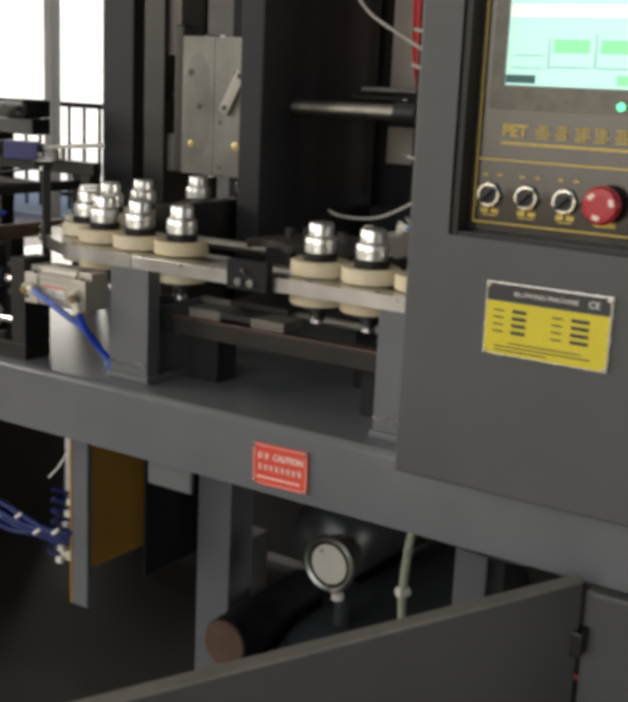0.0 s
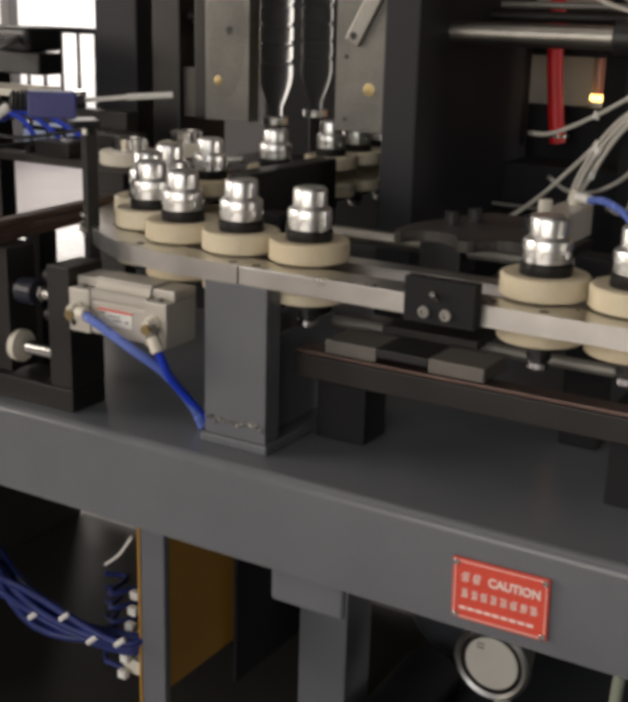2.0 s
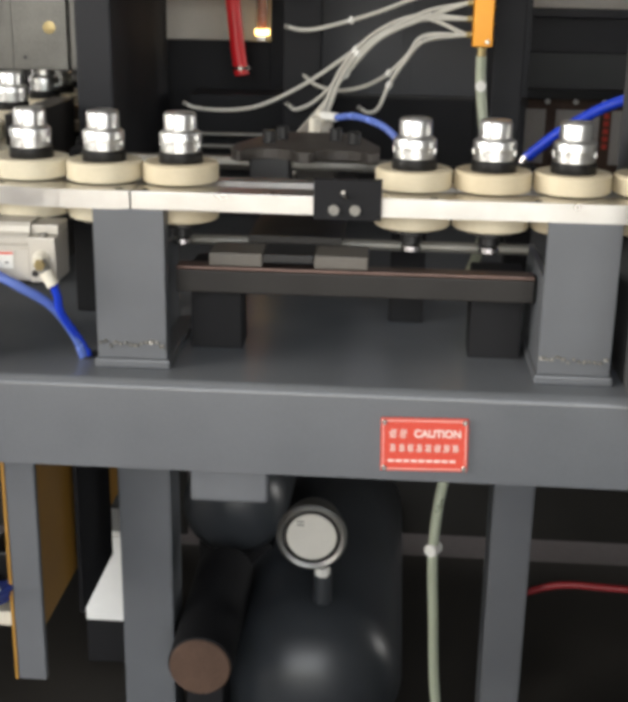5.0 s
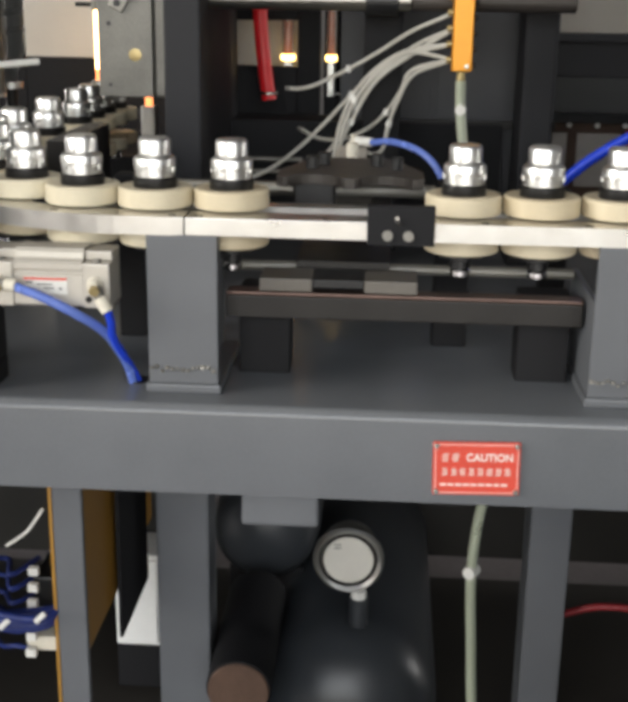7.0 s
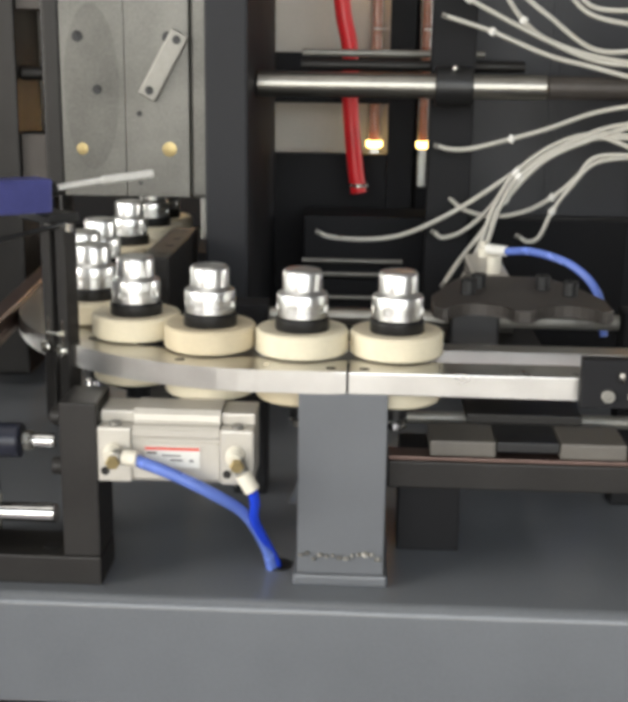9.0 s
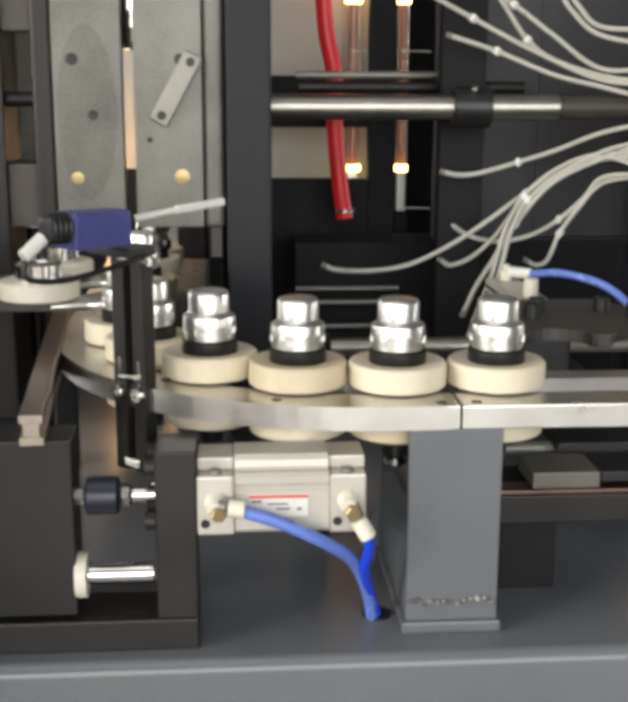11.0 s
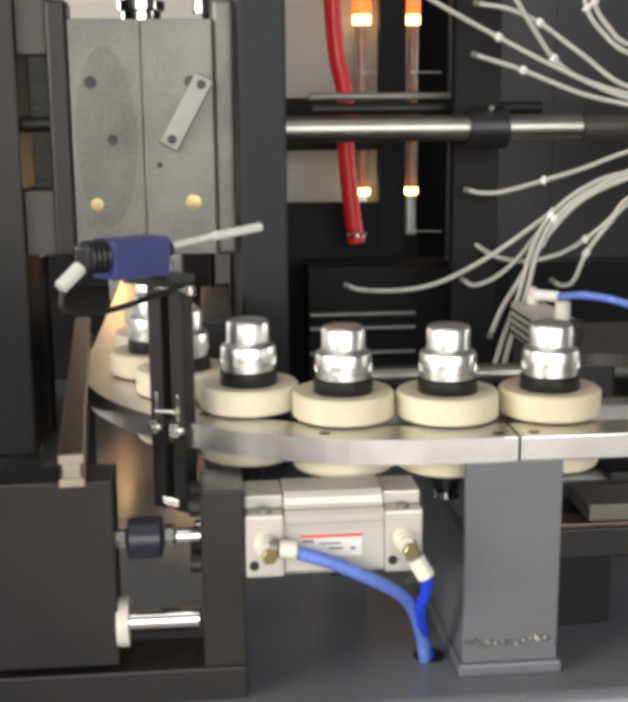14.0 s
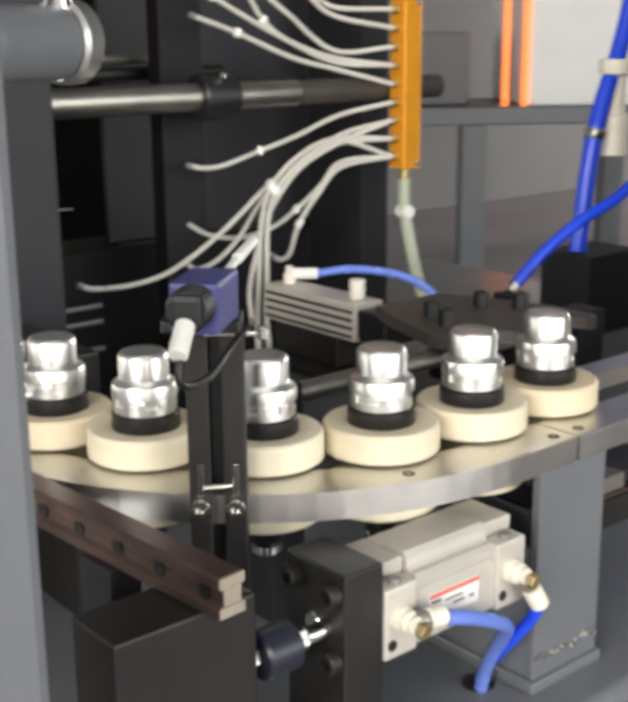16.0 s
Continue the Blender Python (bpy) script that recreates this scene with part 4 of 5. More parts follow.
for x, w in ((0.068, 0.0135), (0.158, 0.0105)):
    lamp_ = thing("heating_lamp", "quartz heating lamp with glowing ends on a wire clip", "lamp", (x, 1.2, TOP), "heating lamps behind the frame")
    part("glass", turned([(w, 0.345), (w, 0.628)], 20), "quartz", lamp_, "clear quartz tube", 40)
    part("filament", rod((0, 0, 0.345), (0, 0, 0.628), w * 0.45, 10), "lamp_dim", lamp_, "dim orange filament", 40)
    part("end_band", rod((0, 0, 0.335), (0, 0, 0.347), w * 1.15, 16), "lamp_hot", lamp_, "glowing end band", 40)
    part("end_band", rod((0, 0, 0.629), (0, 0, 0.645), w * 1.2, 16), "lamp_hot", lamp_, "glowing end band", 40)
    part("cap", rod((0, 0, 0.6455), (0, 0, 0.72), w * 1.25, 16), "strip", lamp_, "orange hot cap", 40)
    part("clip", box(-w * 0.8, w * 0.8, -0.012, 0.012, 0.262, 0.3345, 0.003), "alu", lamp_)
    part("wire", rod((-0.004, -0.012, 0.270), (0.050, -0.030, 0.270), 0.0014, 8), "white", lamp_)
    part("wire", rod((-0.004, -0.012, 0.548), (0.045, -0.030, 0.547), 0.0014, 8), "white", lamp_)
    part("foot", box(-0.012, 0.012, -0.010, 0.010, 0.0, 0.2615, 0.002), "dark", lamp_)

tie = thing("tie_bar", "polished steel tie bar with a black clamp collar", "tie bar", (0, 0.733, 1.2615))
part("bar", rod((-0.106, 0, 0), (0.314, 0, 0), 0.0178, 28), "bright_bar", tie, smooth=40)
part("sleeve", rod((0.3145, 0, 0), (0.585, 0, 0), 0.0166, 24), "fork", tie, "dull brown-grey sleeve", 40)
part("rear_bar", rod((-0.051, 0.15, 0.026), (0.30, 0.15, 0.026), 0.009, 20), "oxide", tie, smooth=40)
part("rear_bar", rod((-0.051, 0.19, 0.044), (0.24, 0.19, 0.044), 0.006, 16), "bar", tie, smooth=40)

clamp = thing("clamp_collar", "black clamp collar sliding on the tie bar", "clamp collar", (0, 0.733, 1.2615))
part("collar", rod((0.153, 0, 0), (0.207, 0, 0), 0.0285, 28), "black", clamp, smooth=40)
part("clamp_plate", box(0.150, 0.217, 0.075, 0.105, -0.44, 0.5, 0.003), "dark", clamp)
part("clamp_screw", rod((0.180, -0.018, 0.021), (0.180, -0.024, 0.028), 0.0045, 10), "zinc", clamp)

nozzle = thing("blow_nozzle", "turned steel blow nozzle hanging over the opened mould", "blow nozzle", (-0.297, 0.868, 1.340))
part("body", turned([(0, 0), (0.022, 0.004), (0.030, 0.012), (0.032, 0.03), (0.036, 0.032), (0.036, 0.045), (0.028, 0.047), (0.028, 0.085), (0.034, 0.088), (0.034, 0.10), (0.026, 0.103), (0.026, 0.72), (0, 0.72)], 32), "chrome", nozzle, smooth=35)
part("crosshead", box(-0.36, 0.86, -0.03, 0.03, 0.7205, 0.77, 0.003), "column", nozzle, "dark crosshead beam")
lift = thing("guide_shaft", "chrome guide shaft above the mould", "shaft", (-0.262, 0.83, 1.42))
part("shaft", rod((0.05, 0, 0), (0.05, 0, 0.5), 0.011), "chrome", lift, smooth=40)
part("sleeve", rod((0.05, 0, 0.06), (0.05, 0, 0.14), 0.014), "alu", lift, smooth=40)

red = thing("red_hose", "thick red rubber hose hanging behind the tie bar", "hose", (0.012, 1.07, 0))
part("hose", hose([(-0.02, 0, 1.75), (-0.012, 0.0, 1.5), (-0.004, 0, 1.38), (0.010, 0, 1.31), (0.012, 0, 1.22), (0.022, 0, 1.12), (0.030, 0, 1.065)], 0.0145, 14), "red_hose", red, smooth=50)
part("clip", turned([(0.016, 0), (0.0175, 0.001), (0.0175, 0.006), (0.016, 0.007)], 18, Matrix.Translation((0.030, 0, 1.075))), "zinc", red)

# ---------------------------------------------------------------- orange manifold with its tubes
mani = thing("manifold", "orange anodised air manifold with a row of brass fittings", "manifold", (0.487, 0.700, 1.151))
part("block", box(-0.0165, 0.0165, -0.015, 0.015, 0, 0.235, 0.002), "orange", mani)
for k in range(9):
    z = 0.018 + k * 0.025
    part("fitting", rod((-0.026, 0, z), (-0.0168, 0, z), 0.0055, 10), "brass", mani, smooth=40)
    part("plug", rod((0.0168, 0, z - 0.008), (0.024, 0, z - 0.008), 0.0045, 8), "oxide", mani)
for z in (0.008, 0.227):
    screw(mani, (0.008, -0.0152, z), r=0.004, h=0.002)
part("outlet", rod((0, 0, -0.016), (0, 0, -0.0002), 0.007, 10), "brass", mani, smooth=40)

drop_hose = thing("drop_hose", "greenish milky hose hanging from the manifold", "hose")
part("hose", hose([(0.487, 0.700, 1.135), (0.489, 0.700, 1.09), (0.497, 0.69, 1.02), (0.505, 0.67, 0.95), (0.50, 0.60, 0.86), (0.47, 0.50, TOP + 0.002)], 0.0085, 12), "green_tube", drop_hose, smooth=50)
part("clip", rod((0.4885, 0.689, 1.088), (0.4905, 0.713, 1.088), 0.0095, 12), "white", drop_hose)

# each tube: its row on the manifold, how far it comes forward at its end, and its bends as x, z
LOW_TUBES = [
    (0, 0.00, [(0.391, 1.193), (0.337, 1.174), (0.283, 1.141), (0.229, 1.103), (0.184, 1.074), (0.133, 1.048), (0.094, 1.036), (0.048, 1.032), (0.003, 1.035), (-0.013, 1.041)]),
    (1, 0.13, [(0.391, 1.190), (0.331, 1.170), (0.283, 1.132), (0.254, 1.088), (0.232, 1.028), (0.205, 0.980), (0.180, 0.93)]),
    (1, 0.12, [(0.385, 1.197), (0.327, 1.177), (0.278, 1.138), (0.247, 1.091), (0.224, 1.030), (0.197, 0.982), (0.170, 0.93)]),
    (2, -0.03, [(0.391, 1.202), (0.325, 1.165), (0.274, 1.122), (0.237, 1.075), (0.205, 1.046), (0.176, 1.034), (0.163, 1.040)]),
    (0, -0.06, [(0.393, 1.164), (0.367, 1.132), (0.336, 1.100), (0.297, 1.077), (0.251, 1.067), (0.210, 1.074), (0.180, 1.094)]),
    (0, 0.00, [(0.394, 1.156), (0.361, 1.119), (0.337, 1.080), (0.320, 1.041), (0.303, 1.033), (0.289, 1.040)]),
    (2, 0.10, [(0.391, 1.192), (0.318, 1.157), (0.264, 1.098), (0.228, 1.050), (0.196, 1.014), (0.172, 0.985)]),
    (3, -0.01, [(0.388, 1.228), (0.322, 1.203), (0.270, 1.186), (0.212, 1.171), (0.182, 1.169), (0.162, 1.173)]),
]
HIGH_TUBES = [
    (5, 0.0, [(0.382, 1.300), (0.292, 1.337), (0.199, 1.384), (0.115, 1.428), (0.052, 1.466), (0.0, 1.53)]),
    (4, 0.0, [(0.383, 1.290), (0.314, 1.307), (0.234, 1.339), (0.166, 1.360)]),
    (6, 0.0, [(0.381, 1.315), (0.310, 1.363), (0.256, 1.403), (0.210, 1.422), (0.168, 1.429)]),
    (5, 0.02, [(0.381, 1.306), (0.312, 1.329), (0.278, 1.355), (0.250, 1.391), (0.222, 1.431), (0.201, 1.466), (0.19, 1.55)]),
    (7, 0.0, [(0.377, 1.361), (0.341, 1.390), (0.322, 1.422), (0.314, 1.469), (0.31, 1.56)]),
    (8, 0.01, [(0.380, 1.372), (0.349, 1.398), (0.332, 1.430), (0.325, 1.475), (0.32, 1.56)]),
]
tubes = []
for k, (row, forward, bends) in enumerate(LOW_TUBES + HIGH_TUBES):
    root = (0.4615, 0.700, 1.169 + 0.025 * row)
    t = thing("air_tube", "thin milky air tube running from the orange manifold", "tube", root, "air tubes from the manifold")
    n = len(bends) - 1
    line = [(x, 0.728 + 0.012 * min(i, 2) - forward * (i / n) ** 2 + 0.0025 * (k % 3), z) for i, (x, z) in enumerate(bends)]
    line = [tuple(Vector(p) - Vector(root)) for p in line]
    part("tube", hose([(0, 0, 0)] + line, 0.0036, 8, 7), "tube", t, smooth=50)
    c = Vector(line[2])
    part("tie", rod(c + Vector((-0.003, 0, -0.0045)), c + Vector((0.003, 0, 0.0045)), 0.0055, 8), "white", t)
    d = (Vector(line[-1]) - Vector(line[-2])).normalized()
    part("tip", rod(Vector(line[-1]) - d * 0.002, Vector(line[-1]) + d * 0.006, 0.0042, 8), "bar", t)
    tubes.append((t, root, 12 if k < len(LOW_TUBES) else 0))


def bundle_rows(x, y, z, dip=0):
    """The manifold and its tubes swing left while the mould stands open."""
    rows_ = [(0.0, 0)]
    for t0, t1 in OPEN:
        rows_ += [(t0, 0), (t0 + 0.35, 1), (t1, 1), (t1 + 0.32, 0)]
    rows_.append((16.0, 0))
    return [(t, pose(x - (0.088 if dip == 0 else 0.076) * f, y, z, 0, -dip * f, 0)) for t, f in rows_]


blue = thing("blue_hose", "bright blue air hose rising behind the track", "hose")
part("hose", hose([(0.556, 0.545, 0.995), (0.60, 0.535, 1.035), (0.66, 0.52, 1.075), (0.74, 0.50, 1.115), (0.84, 0.48, 1.20), (0.90, 0.46, 1.40), (0.92, 0.45, 1.6)], 0.0085, 12), "cobalt", blue, smooth=50)
part("fitting", rod((0.550, 0.547, 0.985), (0.557, 0.545, 0.997), 0.008), "zinc", blue)
part("mount", box(0.53, 0.57, 0.53, 0.565, TOP, 0.984, 0.003), "dark", blue)
hose2 = thing("riser_hose", "thick bright blue hose rising to an ivory valve", "hose")
part("hose", hose([(1.03, 0.80, 0.95), (1.05, 0.80, 1.10), (1.075, 0.80, 1.20), (1.12, 0.80, 1.30), (1.15, 0.80, 1.40), (1.16, 0.80, 1.55)], 0.016, 14), "cobalt", hose2, smooth=50)
part("clamp", rod((1.060, 0.80, 1.150), (1.066, 0.80, 1.168), 0.020, 16), "zinc", hose2, smooth=40)
part("valve", turned([(0, 0), (0.028, 0), (0.028, 0.07), (0.02, 0.075), (0.02, 0.14), (0.03, 0.145), (0.03, 0.17), (0, 0.17)], 20, Matrix.Translation((1.115, 0.80, 1.12))), "ivory", hose2, "ivory valve body", 35)
part("pedestal", box(1.0, 1.15, 0.75, 0.86, TOP, 0.949, 0.004), "dark", hose2)

housing = thing("rear_housing", "grey sheet metal housing with two pale panes behind the bench", "machine housing", (0.60, 1.40, TOP))
part("upper_sheet", box(0.02, 0.40, 0.0, 0.02, 0.394, 1.0, 0.002), "beige", housing, "pale grey upper sheet")
part("ledge", box(0.0, 0.40, -0.03, 0.02, 0.376, 0.3935, 0.002), "back_sheet", housing)
part("middle_sheet", box(0.0, 0.40, 0.0, 0.02, 0.300, 0.3755, 0.002), "back_sheet", housing)
part("lower_sheet", box(0.0, 0.40, -0.008, 0.02, 0.222, 0.2995, 0.002), "cab_grey", housing)
part("rail", box(0.0, 0.40, -0.02, 0.02, 0.200, 0.2215, 0.002), "black", housing)
part("base_sheet", box(0.0, 0.40, 0.012, 0.02, 0.0, 0.1995, 0.001), "rust", housing, "dull red-brown base sheet")
for x0, x1 in ((0.012, 0.085), (0.108, 0.205), (0.232, 0.33)):
    part("pane", box(x0, x1, 0.002, 0.0115, 0.055, 0.176, 0.001), "pane", housing, "pale grey pane")
for k in range(5):
    part("clip", rod((0.022 + 0.062 * k, -0.026, 0.196), (0.022 + 0.062 * k, -0.0205, 0.196), 0.006, 10), "white", housing)
part("print", bars([(0.214, 0.226, 0.09 + 0.017 * k, 0.102 + 0.017 * k) for k in range(6)], 0.0018), "sign_red", housing)

blower = thing("back_machine", "dark machine body with a pale cover behind the transfer track", "machine", (0, 0, TOP))
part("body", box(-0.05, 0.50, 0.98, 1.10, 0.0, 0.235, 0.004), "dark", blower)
for z in (0.222, 0.262, 0.285):
    part("slide_rod", rod((-0.05, 0.94, z - 0.12), (0.12, 0.94, z - 0.12), 0.004), "bar", blower, smooth=40)
part("low_rod", rod((-0.05, 0.30, 0.214), (0.1565, 0.30, 0.214), 0.010), "bright_bar", blower, smooth=40)
part("rod_block", box(0.157, 0.212, 0.275, 0.325, 0.185, 0.226, 0.003), "black", blower)
part("low_rod", rod((0.2125, 0.30, 0.214), (0.35, 0.30, 0.214), 0.009), "bar", blower, smooth=40)
part("low_rod_mount", box(0.352, 0.40, 0.28, 0.32, 0.0, 0.23, 0.003), "dark", blower)
part("low_rod_mount", box(-0.09, -0.0505, 0.28, 0.32, 0.0, 0.23, 0.003), "dark", blower)

# ---------------------------------------------------------------- control cabinet
cab = thing("control_cabinet", "dark grey control cabinet with touch screen, knobs and red stop button", "control cabinet", (0, -0.07, 0))
shell = [(0.636, 0.80), (1.5, 0.80), (1.5, 1.1285), (0.690, 1.1285), (0.690, 1.56), (1.5, 1.56), (1.5, 1.75), (0.636, 1.75)]
part("shell", sheet(shell, -0.30, 0.0, 0.004, m=FACE), "cab_grey", cab)
part("recess_back", box(0.6905, 1.5, 0.035, 0.05, 1.1285, 1.5595, 0), "panel", cab)
part("bezel", box(0.6915, 0.703, 0.006, 0.0345, 1.1295, 1.559, 0.001), "black", cab)
part("bezel", box(0.7035, 1.49, 0.006, 0.0345, 1.1295, 1.138, 0.001), "black", cab)
face = 0.0345
scr = part("screen", box(0.742, 1.02, face - 0.003, face - 0.0003, 1.322, 1.50, 0.001), "screen", cab, "lit pale green touch screen")
part("band", box(0.744, 1.018, face - 0.0036, face - 0.0031, 1.405, 1.418, 0), "screen_band", scr)
part("band", box(0.744, 1.018, face - 0.0036, face - 0.0031, 1.460, 1.498, 0), "screen_band", scr)
for x in (0.803, 0.862, 0.92):
    part("key", box(x, x + 0.045, face - 0.0036, face - 0.0031, 1.362, 1.378, 0), "screen_green", scr)
part("key", box(0.885, 0.93, face - 0.0036, face - 0.0031, 1.326, 1.338, 0), "screen_green", scr)
for row in [(0.75, 0.79, 1.358, 1.3588), (0.75, 0.79, 1.343, 1.3438), (0.80, 0.85, 1.345, 1.3458), (0.86, 0.91, 1.345, 1.3458), (0.797, 0.7978, 1.343, 1.38), (0.856, 0.8568, 1.345, 1.385), (0.743, 0.782, 1.325, 1.335)]:
    part("line", bars([row], face - 0.0031), "screen_line", scr)
part("led", rod((0.893, face - 0.002, 1.302), (0.893, face - 0.0002, 1.302), 0.005), "led", cab, "green lamp")
letters("lettering", "PET", 0.020, "gold", Matrix.Translation((0.760, face - 0.0008, 1.266)) @ FACE @ Matrix.Diagonal((1.05, 1, 1, 1)), cab, bold=0.0005)
rr = random.Random(9)
for k in range(7):
    x = 0.788 + k * 0.0255
    rows = []
    for i in range(4):
        rows.append((x + rr.uniform(0, 0.003), x + 0.017 + rr.uniform(-0.004, 0.002), 1.2588 + i * 0.0046, 1.2605 + i * 0.0046))
    for i in range(2):
        xx = x + 0.004 + 0.008 * i
        rows.append((xx, xx + 0.0018, 1.258, 1.275))
    part("character", bars(rows, face - 0.0002 - 0.0001 * k), "gold", cab)
part("print", bars([(0.742, 0.93, 1.2495, 1.2525)], face - 0.0002), "gold", cab)
part("film", box(0.722, 1.2, face - 0.0009, face - 0.0002, 1.292, 1.53, 0), "film", cab, "streaky protective film")
part("line", bars([(0.7125, 1.2, 1.2285, 1.2305)], face - 0.0002), "gold", cab)
part("line", bars([(0.710, 0.712, 1.1485, 1.53)], face - 0.0002), "gold", cab)
part("line", bars([(0.7125, 1.2, 1.1485, 1.1505)], face - 0.0002), "gold", cab)
for x in (0.733, 0.784, 0.835):
    k = part("knob", turned([(0, 0), (0.0165, 0), (0.0165, 0.006), (0.0145, 0.009), (0.0125, 0.009), (0.0125, 0.007), (0.0, 0.007)], 28, Matrix.Translation((x, face, 1.185)) @ FACE), "chrome", cab, "selector knob with a chrome ring", 35)
    g = box(-0.0028, 0.0028, -0.011, 0.011, 0.007, 0.020, 0.001)
    g = turned([(0, 0.007), (0.0118, 0.007), (0.0112, 0.012), (0, 0.012)], 24, bm=g)
    g.transform(Matrix.Translation((x, face, 1.185)) @ FACE @ Matrix.Rotation(radians(-40), 4, "Z"))
    part("grip", g, "black", k, smooth=35)
    part("print", bars([(x - 0.012, x - 0.002, 1.1615, 1.1675), (x + 0.002, x + 0.012, 1.1615, 1.1675), (x - 0.010, x + 0.010, 1.158, 1.1595)], face - 0.0003), "gold", cab)
    part("mark", bars([(x - 0.012, x - 0.006, 1.209, 1.2115), (x + 0.008, x + 0.014, 1.209, 1.2115)], face - 0.0003), "gold", cab)
st = part("stop_button", turned([(0, 0), (0.012, 0), (0.012, 0.012), (0.023, 0.014), (0.0235, 0.021), (0.020, 0.026), (0.008, 0.027), (0, 0.026)], 32, Matrix.Translation((0.887, face, 1.186)) @ FACE), "estop", cab, "red mushroom stop button", 35)
for a in (0.3, 2.4, 4.5):
    g = box(0.012, 0.018, -0.0045, 0.0045, 0.0262, 0.0275, 0.0006)
    g.transform(Matrix.Translation((0.887, face, 1.186)) @ FACE @ Matrix.Rotation(a, 4, "Z"))
    part("arrow", g, "sign_white", st)
part("print", bars([(0.874, 0.900, 1.158, 1.1645)], face - 0.0003), "gold", cab)
part("button", turned([(0, 0), (0.016, 0), (0.016, 0.006), (0.013, 0.008), (0, 0.008)], 28, Matrix.Translation((0.938, face, 1.186)) @ FACE), "chrome", cab, smooth=35)

plate = thing("rating_plate", "yellow and black machine rating plate with riveted corners", "rating plate", (0.8385, -0.0745, 1.0345))
part("plate", box(-0.083, 0.083, 0.0, 0.004, -0.047, 0.047, 0.001), "zinc", plate)
part("yellow_field", box(-0.0805, 0.0805, -0.0006, -0.0001, -0.0445, 0.0225, 0), "yellow", plate)
part("black_field", box(-0.0805, 0.0805, -0.0006, -0.0001, 0.0228, 0.0445, 0), "ink", plate)
letters("lettering", "BLOWING MACHINE", 0.0082, "alu", Matrix.Translation((-0.002, -0.0010, 0.034)) @ FACE @ Matrix.Diagonal((1.1, 1, 1, 1)), plate)
letters("mark", "CE", 0.012, "alu", Matrix.Translation((0.060, -0.0010, 0.034)) @ FACE, plate)
rows = []
for k in range(4):
    z = 0.0105 - k * 0.009
    rows += [(-0.070, -0.056, z, z + 0.002), (-0.045, -0.026, z - 0.001, z + 0.0035), (0.008, 0.022, z, z + 0.002), (0.033, 0.056, z - 0.001, z + 0.0035)]
rows += [(-0.048, 0.048, -0.030, -0.0285), (-0.066, 0.060, -0.035, -0.0335), (-0.066, 0.004, -0.040, -0.0385)]
part("print", bars(rows, -0.0006), "ink", plate)
for x in (-0.079, 0.079):
    for z in (-0.043, 0.043):
        screw(plate, (x, 0, z), r=0.003, h=0.0018)

base = thing("cabinet", "grey sheet steel cabinet under the bench, its door open", "cabinet", (0, 0, 0))
part("body", box(0.905, 1.5, -0.02, 0.5, 0.0, 0.684, 0.006), "cab_grey", base)
hinge = part("hinge", box(0.894, 0.916, -0.05, -0.0205, 0.60, 0.635, 0.003), "black", base, "black hinge")
b = box(-0.82, 0, -0.010, 0.010, 0.02, 0.70, 0.002)
b.transform(Matrix.Translation((0.898, -0.034, 0)) @ Matrix.Rotation(radians(66), 4, "Z"))
door = part("door", b, "cab_grey", base, "open grey sheet steel door")
b = box(-0.82, 0, -0.011, 0.011, 0.7003, 0.7035, 0.0008)
b.transform(Matrix.Translation((0.898, -0.034, 0)) @ Matrix.Rotation(radians(66), 4, "Z"))
part("edge", b, "bar", door, "worn bare top edge")

# ---------------------------------------------------------------- below the bench
elec = thing("electric_panel", "ochre mounting plate in a grey frame with black switching devices", "electric panel", (-0.130, 0.10, 0.31))
part("frame", box(-0.018, 0.022, 0, 0.012, 0.0, 0.373, 0.002), "grey", elec)
part("mounting_plate", box(0.010, 0.021, 0.0125, 0.45, 0.08, 0.373, 0.001), "ochre", elec, "ochre zinc-plated mounting plate")
part("edge_strip", box(-0.0225, -0.0182, -0.001, 0.014, 0.0, 0.373, 0.0005), "ochre", elec)
for k in range(4):
    d = part("device", box(-0.066, 0.0095, 0.05 + k * 0.085, 0.125 + k * 0.085, 0.10 + 0.03 * (k % 2), 0.17 + 0.03 * (k % 2), 0.003), "black", elec, "black switching device")
    part("terminal", box(-0.068, -0.030, 0.045 + k * 0.085, 0.0497 + k * 0.085, 0.11, 0.125, 0.001), "white", d)
part("trunking", box(-0.07, 0.0095, 0.02, 0.36, 0.072, 0.094, 0.002), "ivory", elec)
part("terminal", rod((-0.034, 0.004, 0.34), (-0.0228, 0.004, 0.34), 0.008), "ivory", elec)
for k in range(6):
    z = 0.075 + 0.022 * k
    part("wire", hose([(-0.066, 0.02 + 0.012 * k, z), (-0.085, 0.015, z + 0.006), (-0.110, 0.03 + 0.01 * k, z - 0.004), (-0.135, 0.06, z + 0.004)], 0.0038, 8, 5), "blue_wire", elec, "dark blue wire", 50)
    part("connector", box(-0.068, -0.054, 0.005 + 0.006 * k, 0.015 + 0.006 * k, z - 0.006, z + 0.006, 0.001), "white", elec)
part("spare_loop", hose([(-0.03, -0.002, 0.30), (-0.05, -0.004, 0.27), (-0.070, 0.0, 0.252), (-0.085, 0.006, 0.240)], 0.0022, 8, 5), "white", elec, "pale twisted cable", 50)
